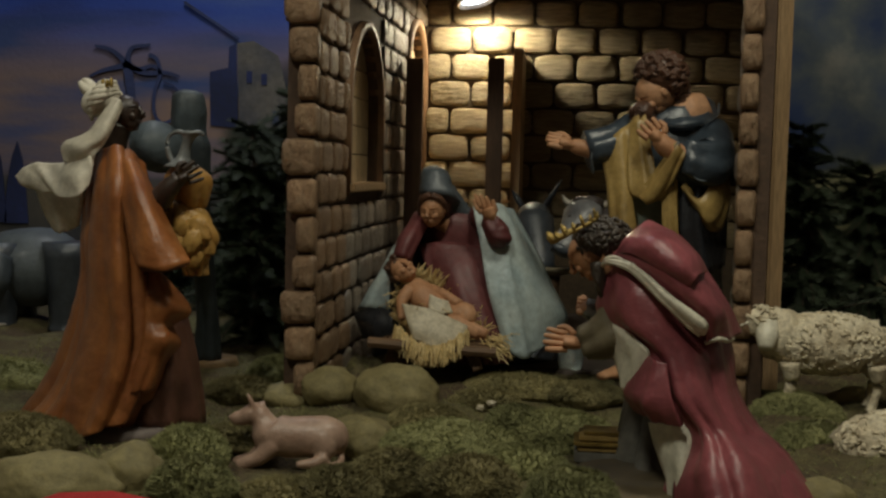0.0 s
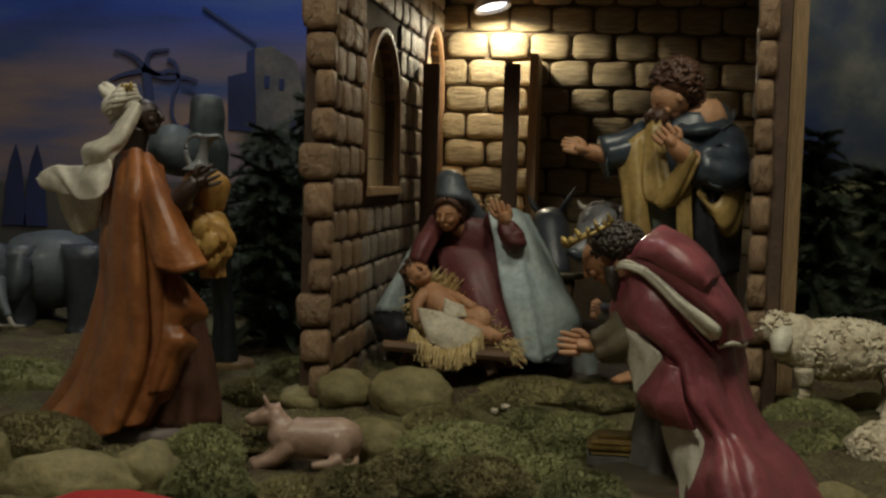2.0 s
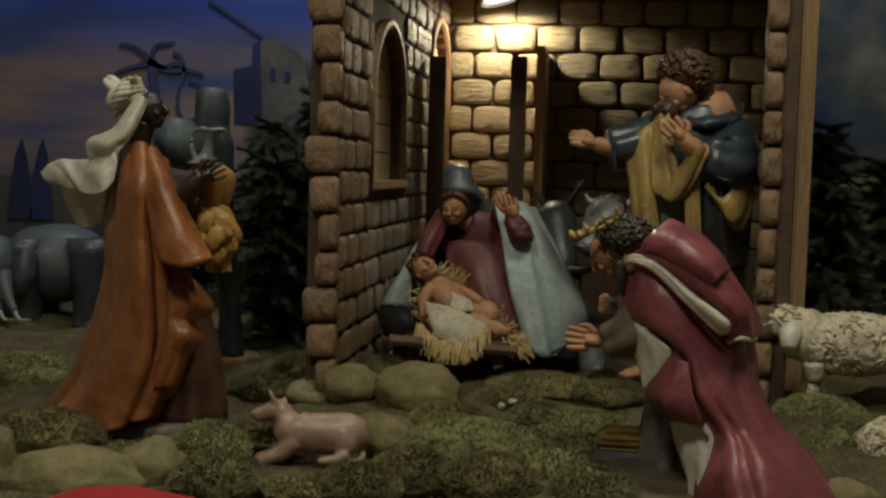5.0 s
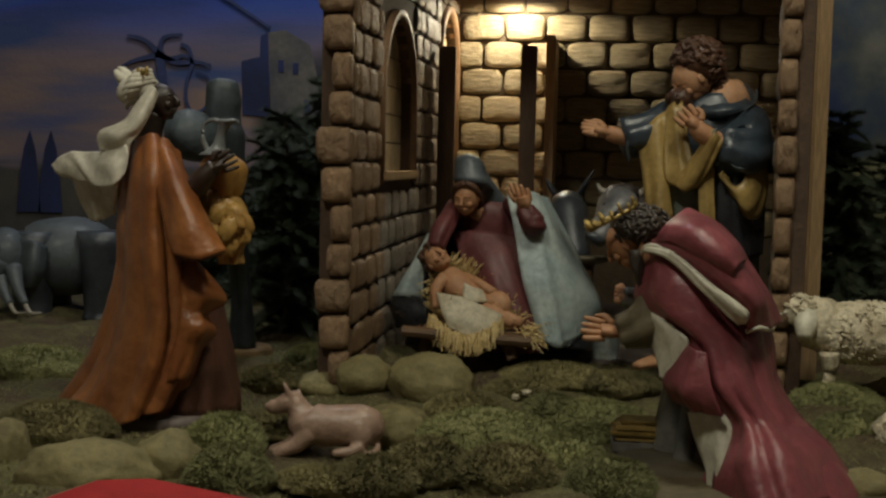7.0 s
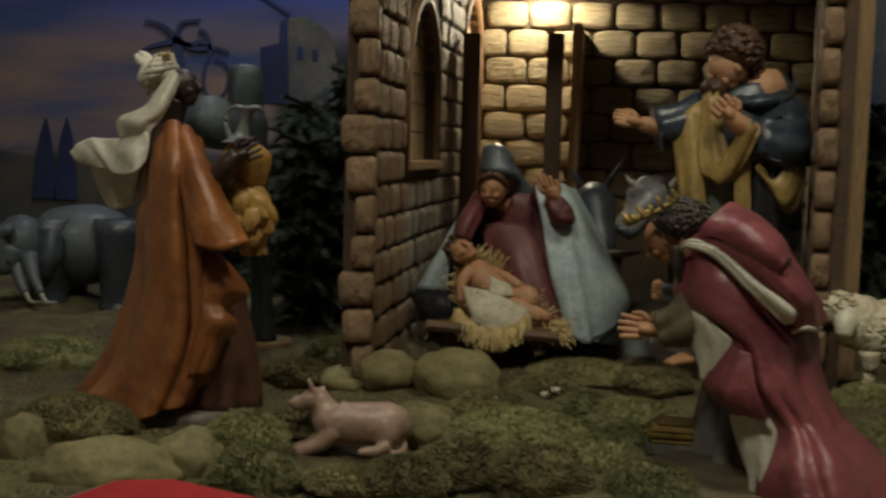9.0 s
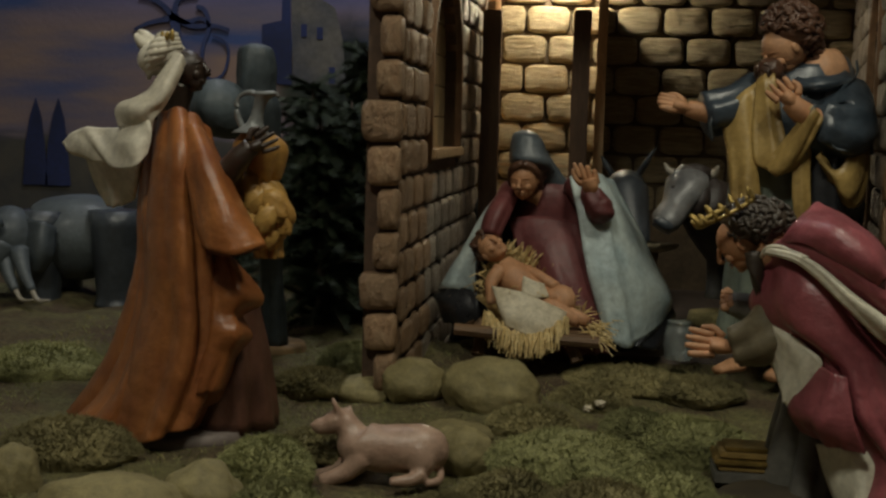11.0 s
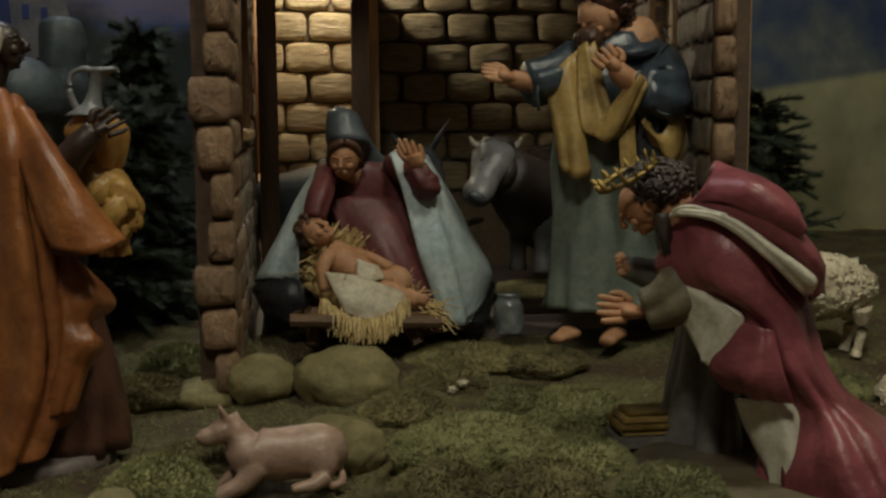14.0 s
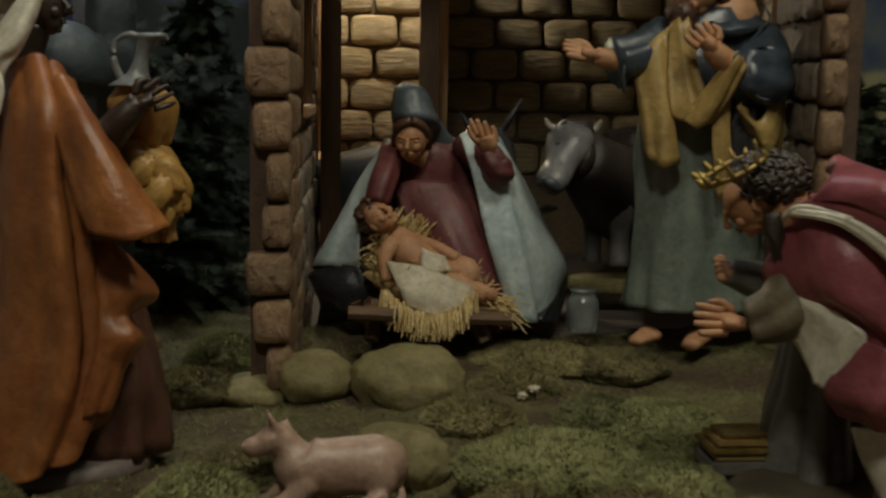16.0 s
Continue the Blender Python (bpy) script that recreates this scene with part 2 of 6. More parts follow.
    edge = wobble(sep.outputs["X"], 0.5, n2.outputs[0])
    crest = wobble(sep.outputs["Z"], 0.30, n2.outputs[0])
    both = nt.nodes.new("ShaderNodeMath")
    both.operation = "MULTIPLY"
    nt.links.new(smooth(edge, -0.52, -0.38), both.inputs[0])
    low2 = nt.nodes.new("ShaderNodeMath")
    low2.operation = "SUBTRACT"
    low2.inputs[0].default_value = 1.0
    nt.links.new(smooth(crest, 1.00, 1.12), low2.inputs[1])
    nt.links.new(low2.outputs[0], both.inputs[1])
    left_side = nt.nodes.new("ShaderNodeMath")
    left_side.operation = "MULTIPLY"
    nt.links.new(both.outputs[0], left_side.inputs[0])
    inv = nt.nodes.new("ShaderNodeMath")
    inv.operation = "SUBTRACT"
    inv.inputs[0].default_value = 1.0
    nt.links.new(smooth(sep.outputs["X"], 0.3, 0.6), inv.inputs[1])
    nt.links.new(inv.outputs[0], left_side.inputs[1])
    whole = mix(whole, woods.outputs[0], left_side.outputs[0])
    nt.links.new(whole, bsdf.inputs["Base Color"])
    return m


# ---------------------------------------------------------------- mesh helpers


def finish(name, bm, mats, parent=None, label="", smooth=True):
    bmesh.ops.recalc_face_normals(bm, faces=bm.faces[:])
    me = bpy.data.meshes.new(name)
    bm.to_mesh(me)
    bm.free()
    for m in mats if isinstance(mats, (list, tuple)) else [mats]:
        me.materials.append(m)
    if smooth:
        for p in me.polygons:
            p.use_smooth = True
    ob = new(name, me)
    if parent:
        ob.parent = parent
    if label:
        ob["label"] = label
    return ob


def part(name, bm, material, parent, label="", smooth=False):
    return finish(name, bm, material, parent, label, smooth)


def box(bm, lo, hi, bevel=0.0, mi=0):
    c = (Vector(lo) + Vector(hi)) / 2
    s = Vector(hi) - Vector(lo)
    r = bmesh.ops.create_cube(bm, size=1, matrix=Matrix.Translation(c) @ Matrix.Diagonal((*s, 1)))
    vs = r["verts"]
    faces = list({f for v in vs for f in v.link_faces})
    for f in faces:
        f.material_index = mi
    if bevel:
        bmesh.ops.bevel(bm, geom=list({e for v in vs for e in v.link_edges}), offset=bevel, segments=2, affect="EDGES", material=-1)


def spline(pts, steps):
    """Catmull-Rom through rows of numbers."""
    p = np.array(pts, float)
    p = np.vstack([2 * p[0] - p[1], p, 2 * p[-1] - p[-2]])
    out = []
    for i in range(1, len(p) - 2):
        for k in range(steps):
            t = k / steps
            a, b, c, d = p[i - 1 : i + 3]
            out.append(0.5 * (2 * b + (c - a) * t + (2 * a - 5 * b + 4 * c - d) * t * t + (3 * b - a - 3 * c + d) * t**3))
    out.append(p[-2])
    return np.array(out)


def skin(bm, rings, mi=0, closed=True, cap=True):
    vs = [[bm.verts.new(p) for p in ring] for ring in rings]
    n = len(vs[0])
    for a, b in zip(vs, vs[1:]):
        for k in range(n if closed else n - 1):
            f = bm.faces.new((a[k], a[(k + 1) % n], b[(k + 1) % n], b[k]))
            f.material_index = mi
    if cap and closed:
        for ring in (vs[0], vs[-1]):
            f = bm.faces.new(ring)
            f.material_index = mi
    return vs


def loft(bm, sections, mi=0, n=40, folds=0, amp=0.0, twist=0.6, seed=0, steps=5, level=True, grow=1.0):
    """A body along a line of sections ((x, y, z), rx, ry[, turn]): folds pleats of depth amp run down it and grow towards the end."""
    rnd = random.Random(seed)
    ph = [rnd.uniform(0, 6.28) for _ in range(4)]
    rows = spline([(*s[0], s[1], s[2], s[3] if len(s) > 3 else 0.0) for s in sections], steps)
    rings = []
    for i, r in enumerate(rows):
        u = i / (len(rows) - 1)
        c = Vector(r[:3])
        if level:
            q = Matrix.Rotation(radians(r[5]), 3, "Z")
        else:
            tang = Vector(rows[min(i + 1, len(rows) - 1)][:3]) - Vector(rows[max(i - 1, 0)][:3])
            q = tang.to_track_quat("Z", "Y").to_matrix() @ Matrix.Rotation(radians(r[5]), 3, "Z")
        ring = []
        for k in range(n):
            a = 2 * math.pi * k / n
            w = 0.0
            if folds:
                g = amp * (0.25 + 0.75 * u**grow)
                w = g * (abs(math.sin(folds * 0.5 * a + ph[0] + twist * math.sin(3 * u + ph[1]))) ** 0.7 - 0.6)
                w += 0.5 * g * math.sin((folds * 0.37 // 1 + 2) * a + ph[2] + 2.2 * twist * u)
            ring.append(c + q @ Vector(((r[3] + w) * math.cos(a), (r[4] + w) * math.sin(a), 0)))
        rings.append(ring)
    skin(bm, rings, mi)


def tube(bm, pts, radii, mi=0, n=14, steps=5, flat=1.0, folds=0, amp=0.0, seed=0):
    loft(bm, [(p, r, r * flat) for p, r in zip(pts, radii)], mi, n, folds, amp, seed=seed, steps=steps, level=False)


def blob(bm, c, r, mi=0, rot=(0, 0, 0), rough=0.0, seed=0, sub=3, freq=3.0, q=None):
    r = (r, r, r) if isinstance(r, (int, float)) else r
    vs = bmesh.ops.create_icosphere(bm, subdivisions=sub, radius=1)["verts"]
    q = q or Euler([radians(a) for a in rot]).to_matrix()
    for v in vs:
        d = v.co.copy()
        if rough:
            d *= 1 + rough * noise.noise(d * freq + Vector((seed * 3.1, seed, 0))) + 0.5 * rough * noise.noise(d * freq * 2.7 + Vector((seed, 0, seed * 2.0)))
        v.co = Vector(c) + q @ Vector((d.x * r[0], d.y * r[1], d.z * r[2]))
        for f in v.link_faces:
            f.material_index = mi


def sheet(bm, rows, mi=0, under=None, thick=0.006, steps=6, ripple=0.0, waves=5, seed=0, crease=False):
    """A draped cloth through rows of points, with thickness; ripple pleats it across the rows."""
    rnd = random.Random(seed)
    ph = rnd.uniform(0, 6.28)
    cross = [spline(r, steps) for r in rows]
    cols = np.array([spline([c[k] for c in cross], steps) for k in range(len(cross[0]))]).transpose(1, 0, 2)
    h, w = cols.shape[:2]
    du = np.gradient(cols, axis=0)
    dv = np.gradient(cols, axis=1)
    nrm = np.cross(du, dv)
    nrm /= np.linalg.norm(nrm, axis=2, keepdims=True) + 1e-9
    v = np.linspace(0, 1, w)[None, :]
    u = np.linspace(0, 1, h)[:, None]
    wave = 2 * math.pi * waves * v + ph + 1.2 * np.sin(2.5 * u + ph) + 1.3 * np.sin(7.1 * v + 2 * ph + 1.5 * u)
    fold = 1.6 * np.abs(np.sin(wave / 2)) ** 0.8 - 1 if crease else np.sin(wave)
    off = ripple * (0.3 + 0.7 * u) * fold * (0.65 + 0.35 * np.sin(9.7 * v + 3 * ph - 2.2 * u))
    top = cols + nrm * (off + thick / 2)[..., None]
    low = cols + nrm * (off - thick / 2)[..., None]
    a = [[bm.verts.new(p) for p in row] for row in top]
    b = [[bm.verts.new(p) for p in row] for row in low]
    lo = mi if under is None else under
    for i in range(h - 1):
        for k in range(w - 1):
            bm.faces.new((a[i][k], a[i][k + 1], a[i + 1][k + 1], a[i + 1][k])).material_index = mi
            bm.faces.new((b[i][k], b[i + 1][k], b[i + 1][k + 1], b[i][k + 1])).material_index = lo
    for i in range(h - 1):
        for k in (0, w - 1):
            bm.faces.new((a[i][k], a[i + 1][k], b[i + 1][k], b[i][k])).material_index = mi
    for k in range(w - 1):
        for i in (0, h - 1):
            bm.faces.new((a[i][k], b[i][k], b[i][k + 1], a[i][k + 1])).material_index = mi


def hand(bm, wrist, tip, mi, size=0.02, spread=(0, 0, 1)):
    """A palm with a thumb and four fingers."""
    w, t = Vector(wrist), Vector(tip)
    d = (t - w)
    side = Vector(spread).normalized()
    mid = w + d * 0.5
    tube(bm, [w, w + d * 0.25, mid], [size * 0.55, size * 0.75, size * 0.7], mi, flat=0.55)
    for k in range(4):
        s = side * size * (k - 1.5) * 0.37
        tube(bm, [mid - d * 0.1 + s * 0.9, mid + d * 0.22 + s * 1.1, t + s * 1.15 - d * 0.06 * abs(k - 1.4)], [size * 0.20, size * 0.18, size * 0.11], mi, n=8, steps=3)
    tube(bm, [w + d * 0.2 + side * size * 0.5, w + d * 0.42 + side * size * 0.9, w + d * 0.66 + side * size * 0.85], [size * 0.22, size * 0.2, size * 0.13], mi, n=8, steps=3)


def face(bm, c, r, fwd, mi, dark, up=(0, 0, 1)):
    """A plain carved head of radius r that looks along fwd."""
    c, f = Vector(c), Vector(fwd).normalized()
    s = f.cross(Vector(up)).normalized()
    u = s.cross(f)
    q = Matrix((s, f, u)).transposed()

    def at(a, b, d):
        return c + (s * a + f * b + u * d) * r

    blob(bm, c, (0.80 * r, 0.92 * r, 1.02 * r), mi, q=q)
    blob(bm, at(0, 0.30, -0.55), (0.56 * r, 0.56 * r, 0.50 * r), mi, q=q)
    blob(bm, at(0, 0.62, -0.86), (0.22 * r, 0.18 * r, 0.16 * r), mi, q=q, sub=2)
    tube(bm, [at(0, 0.84, 0.28), at(0, 1.02, 0.02), at(0, 1.12, -0.17), at(0, 0.92, -0.26)], [0.09 * r, 0.11 * r, 0.15 * r, 0.10 * r], mi, n=8, steps=3)
    for k in (-1, 1):
        blob(bm, at(0.36 * k, 0.66, -0.22), (0.26 * r, 0.24 * r, 0.26 * r), mi, q=q, sub=2)
        tube(bm, [at(0.10 * k, 0.84, 0.26), at(0.34 * k, 0.80, 0.32), at(0.60 * k, 0.60, 0.24)], [0.05 * r, 0.05 * r, 0.03 * r], mi, n=8, steps=3)
        blob(bm, at(0.34 * k, 0.73, 0.10), (0.17 * r, 0.11 * r, 0.08 * r), mi, q=q, sub=2)
        tube(bm, [at(0.20 * k, 0.81, 0.07), at(0.34 * k, 0.83, 0.05), at(0.48 * k, 0.77, 0.07)], [0.008 * r, 0.012 * r, 0.008 * r], dark, n=6, steps=2)
        blob(bm, at(0.80 * k, 0.0, -0.05), (0.10 * r, 0.18 * r, 0.26 * r), mi, q=q, sub=2)
    tube(bm, [at(-0.22, 0.84, -0.50), at(0, 0.92, -0.47), at(0.22, 0.84, -0.50)], [0.05 * r, 0.08 * r, 0.05 * r], mi, n=8, steps=3)
    tube(bm, [at(-0.17, 0.83, -0.61), at(0, 0.90, -0.60), at(0.17, 0.83, -0.61)], [0.05 * r, 0.08 * r, 0.05 * r], mi, n=8, steps=3)


def curls(bm, c, r, mi, count, seed, size, keep):
    """Locks of carved hair over an ellipsoid; keep tells which outward ways carry hair."""
    rnd = random.Random(seed)
    c, done = Vector(c), 0
    while done < count:
        d = Vector((rnd.gauss(0, 1), rnd.gauss(0, 1), rnd.gauss(0, 1))).normalized()
        if not keep(d):
            continue
        done += 1
        p = c + Vector((d.x * r[0], d.y * r[1], d.z * r[2]))
        side = d.orthogonal().normalized()
        side.rotate(Matrix.Rotation(rnd.uniform(0, 6.28), 3, d))
        tube(bm, [p - side * size, p + d * size * 0.45, p + side * size], [size * 0.25, size * 0.42, size * 0.2], mi, n=6, steps=2)


def thing(name, label, category, group="", at=(0, 0, 0)):
    ob = new(name)
    ob.location = at
    return tagged(ob, label, category, group)


# ---------------------------------------------------------------- room and ground
G = 0.25


def slab(name, lo, hi, material, label, cat, bevel=0.0, smooth=False):
    bm = bmesh.new()
    box(bm, lo, hi, bevel)
    return tagged(finish(name, bm, material, smooth=smooth), label, cat, kind="structure")


slab("floor", (-3.2, -4.2, -0.1), (3.8, 2.4, 0.0), STONEFLOOR, "plain dull stone floor of the room", "floor")
slab("ceiling", (-3.2, -4.2, 2.8), (3.8, 2.4, 2.9), ROOM, "plain plaster ceiling of the room", "ceiling")
slab("wall_north", (-3.2, 2.3, 0.0), (3.8, 2.4, 2.8), ROOM, "plain plaster wall behind the painted backdrop", "wall")
slab("wall_south", (-3.2, -4.2, 0.0), (3.8, -4.1, 2.8), ROOM, "plain plaster wall of the room", "wall")
slab("wall_west", (-3.2, -4.1, 0.0), (-3.1, 2.3, 2.8), ROOM, "plain plaster side wall of the room", "wall")
slab("wall_east", (3.7, -4.1, 0.0), (3.8, 2.3, 2.8), ROOM, "plain plaster side wall of the room", "wall")


def height(x, y):
    h = 0.020 * noise.noise((x * 3, y * 3, 0)) + 0.012 * noise.noise((x * 9, y * 9, 4)) + 0.006 * noise.noise((x * 26, y * 26, 9))
    h += 0.022 * max(0.0, min(1.0, (x - 0.5) / 0.3)) + 0.02 * max(0, min(1, (y - 0.1) / 0.4))
    h -= 0.026 * math.exp(-(x * x + (y + 0.32) ** 2) / 0.04)
    if -0.09 < x < 0.66 + 0.15 * y and y > 0.42:
        h = 0.0
    return G + h


def ground():
    bm = bmesh.new()
    nx, ny = 230, 180
    vs = []
    for j in range(ny + 1):
        y = -1.15 + 3.1 * j / ny
        vs.append([bm.verts.new((x, y, height(x, y))) for x in (-1.9 + 4.4 * i / nx for i in range(nx + 1))])
    for j in range(ny):
        for i in range(nx):
            bm.faces.new((vs[j][i], vs[j][i + 1], vs[j + 1][i + 1], vs[j + 1][i]))
    tagged(finish("ground", bm, MOSSG), "uneven ground of brown soil and olive moss", "ground", kind="structure")


ground()
slab("platform", (-1.95, -1.17, 0.0), (2.55, 1.97, 0.2), BOARD, "low wooden platform under the display", "platform")


def backdrop():
    bm = bmesh.new()
    box(bm, (-2.2, 1.78, 0.2), (2.9, 1.80, 2.2))
    bd = tagged(finish("backdrop", bm, sky_paint(), smooth=False), "painted dusk sky with pink streaks and dark hills", "backdrop", kind="structure")
    Y = 1.774

    def flat(name, pts, material, label):
        b = bmesh.new()
        front = [b.verts.new((p[0], Y, p[2])) for p in pts]
        back = [b.verts.new((p[0], Y + 0.004, p[2])) for p in pts]
        b.faces.new(front)
        b.faces.new(back[::-1])
        for k in range(len(pts)):
            b.faces.new((front[k], front[k - 1], back[k - 1], back[k]))
        return part(name, b, material, bd, label)

    Y = 1.774
    flat("painted_tower", [(-0.697, 1.770, 0.775), (-0.708, 1.770, 1.046), (-0.654, 1.770, 1.055), (-0.572, 1.770, 1.009), (-0.548, 1.770, 0.915), (-0.534, 1.770, 0.779)], PAINTTENT, "painted square tower with small windows")
    flat("painted_tower_side", [(-0.794, 1.770, 0.781), (-0.798, 1.770, 0.954), (-0.737, 1.770, 0.969), (-0.735, 1.770, 1.035), (-0.712, 1.770, 1.046), (-0.701, 1.770, 0.775)], PAINTDARK, "painted dark blue side of the tower")
    Y = 1.771
    for a, b_ in (((-0.675, 1.770, 0.958), (-0.657, 1.770, 0.920)), ((-0.626, 1.770, 0.950), (-0.608, 1.770, 0.914)), ((-0.587, 1.770, 0.832), (-0.568, 1.770, 0.783))):
        flat("painted_window", [(a[0], 0, a[2]), (b_[0], 0, a[2]), (b_[0], 0, b_[2]), (a[0], 0, b_[2])], PAINTDARK, "")
    for dx in (0.0, -0.075):
        flat("painted_cypress", [(p[0] + dx, p[1], p[2]) for p in ((-1.497, 1.770, 0.443), (-1.486, 1.770, 0.576), (-1.471, 1.770, 0.661), (-1.451, 1.770, 0.718), (-1.433, 1.770, 0.653), (-1.422, 1.770, 0.559), (-1.413, 1.770, 0.445))], PAINTDARK, "painted dark blue cypress")

    def stroke(name, pts, w0, w1, material):
        b = bmesh.new()
        line = spline(pts, 6)
        rows = []
        for i, p in enumerate(line):
            d = line[min(i + 1, len(line) - 1)] - line[max(i - 1, 0)]
            nn = np.array([-d[2], 0, d[0]])
            nn = nn / (np.linalg.norm(nn) + 1e-9) * (w0 + (w1 - w0) * i / (len(line) - 1))
            rows.append([(p[0] + nn[0], Y, p[2] + nn[2]), (p[0] - nn[0], Y, p[2] - nn[2]), (p[0] - nn[0], Y + 0.004, p[2] - nn[2]), (p[0] + nn[0], Y + 0.004, p[2] + nn[2])])
        skin(b, rows)
        part(name, b, material, bd)

    Y = 1.768
    stroke("painted_palm_trunk", [(-1.037, 1.770, 0.718), (-1.054, 1.770, 0.829), (-1.066, 1.770, 0.921), (-1.075, 1.770, 0.980)], 0.010, 0.016, PAINTPALM)
    for end in ([(-1.106, 1.770, 1.005), (-1.141, 1.770, 1.025), (-1.184, 1.770, 1.033)], [(-1.067, 1.770, 1.013), (-1.048, 1.770, 1.031), (-0.996, 1.770, 1.038)], [(-1.111, 1.770, 0.964), (-1.159, 1.770, 0.952), (-1.202, 1.770, 0.933)], [(-1.034, 1.770, 0.958), (-0.990, 1.770, 0.970), (-0.963, 1.770, 0.956)], [(-1.014, 1.770, 0.947), (-0.947, 1.770, 0.949), (-0.899, 1.770, 0.938)]):
        stroke("painted_palm_frond", [(-1.075, 1.770, 0.972)] + end, 0.010, 0.004, PAINTPALM)
    stroke("painted_palm_loop", [(-1.002, 1.770, 1.006), (-0.975, 1.770, 0.992), (-0.963, 1.770, 0.941), (-0.981, 1.770, 0.886), (-0.982, 1.770, 0.821), (-0.957, 1.770, 0.787), (-0.918, 1.770, 0.802), (-0.900, 1.770, 0.860), (-0.912, 1.770, 0.902), (-0.951, 1.770, 0.919)], 0.007, 0.003, PAINTPALM)
    stroke("painted_roof_line", [(-0.884, 1.770, 1.176), (-0.798, 1.770, 1.122), (-0.702, 1.770, 1.062)], 0.005, 0.004, PAINTPALM)


backdrop()

# ---------------------------------------------------------------- stable
YB = 1.37
XL = -0.045
ZT = 1.28


def pillow(seed, depth=0.02, nx=6, nz=5):
    """A rounded block of unit width and height, its face standing proud towards -y."""
    rnd = random.Random(seed)
    bm = bmesh.new()
    rings = []
    for inset, d in ((0.0, 0.0), (0.0, 0.45), (0.05, 0.85), (0.14, 1.0), (0.33, 1.05)):
        ring = []
        for k in range(16):
            a = 2 * math.pi * (k + 0.5) / 16
            c, s = math.cos(a), math.sin(a)
            e = 0.42
            x = math.copysign(abs(c) ** e, c) * (0.5 - inset)
            z = math.copysign(abs(s) ** e, s) * (0.5 - inset)
            j = 1 + 0.035 * rnd.uniform(-1, 1)
            ring.append((x * j, -d * (1 + 0.1 * rnd.uniform(-1, 1)), z * j))
        rings.append(ring)
    vs = skin(bm, rings)
    bmesh.ops.recalc_face_normals(bm, faces=bm.faces[:])
    me = bpy.data.meshes.new("block")
    bm.to_mesh(me)
    bm.free()
    for p in me.polygons:
        p.use_smooth = True
    return me


PILLOWS = {}


def block(material, parent, c, w, h, d, turn=0.0, rnd=random):
    key = material.name
    if key not in PILLOWS:
        PILLOWS[key] = [pillow(s) for s in range(5)]
        for me in PILLOWS[key]:
            me.materials.append(material)
    ob = new("stone_block", rnd.choice(PILLOWS[key]))
    ob.parent = parent
    ob.matrix_local = Matrix.Translation(c) @ Matrix.Rotation(radians(turn + rnd.uniform(-1.2, 1.2)), 4, "Z") @ Matrix.Rotation(radians(rnd.uniform(-1.5, 1.5)), 4, "Y") @ Matrix.Diagonal((w, d, h, 1))
    return ob


def stable_back():
    bm = bmesh.new()
    box(bm, (XL - 0.08, YB, 0.2), (0.90, YB + 0.06, ZT))
    wall = tagged(finish("wall_back", bm, MORTAR, smooth=False), "stable back wall of rounded tan stone blocks", "wall", kind="structure")
    rnd = random.Random(3)
    pw, ph = 0.1165, 0.0752
    z0 = (0.154, 1.370, 0.908)[2]
    x0 = (0.088, 1.370, 1.008)[0]
    for r in range(-6, 6):
        z = z0 + ph * (r + 0.5)
        if z > ZT - 0.02 or z < 0.24:
            continue
        off = 0.5 * (r % 2)
        for k in range(-2, 10):
            x = x0 + pw * (k + 0.5 + off) - pw * 0.5
            a, b = max(x - pw / 2, XL + 0.004), min(x + pw / 2, 0.88)
            if b - a < 0.03:
                continue
            block(BRICKM, wall, ((a + b) / 2, YB + 0.001, z), (b - a) * rnd.uniform(0.93, 0.97), ph * rnd.uniform(0.90, 0.96), 0.017 * rnd.uniform(0.8, 1.2), 0, rnd)


def arch(bm, y0, y1, z0, z1, x0, x1, border, mi=0, n=14):
    """A moulded border round an arched opening in a wall that stands at x."""
    ym, r = (y0 + y1) / 2, (y1 - y0) / 2
    zs = z1 - r
    def outline(g):
        pts = [(y0 - g, z0 - g), (y0 - g, zs)]
        pts += [(ym - (r + g) * math.cos(math.pi * k / n), zs + (r + g) * 1.0 * math.sin(math.pi * k / n)) for k in range(1, n)]
        pts += [(y1 + g, zs), (y1 + g, z0 - g)]
        return pts
    a, b = outline(0.0), outline(border)
    rows = [[(x0, *p) for p in a], [(x1, *p) for p in a], [(x1, *p) for p in b], [(x0, *p) for p in b], [(x0, *p) for p in a]]
    skin(bm, [[row[k] for row in rows[:4]] for k in range(len(a))], mi)


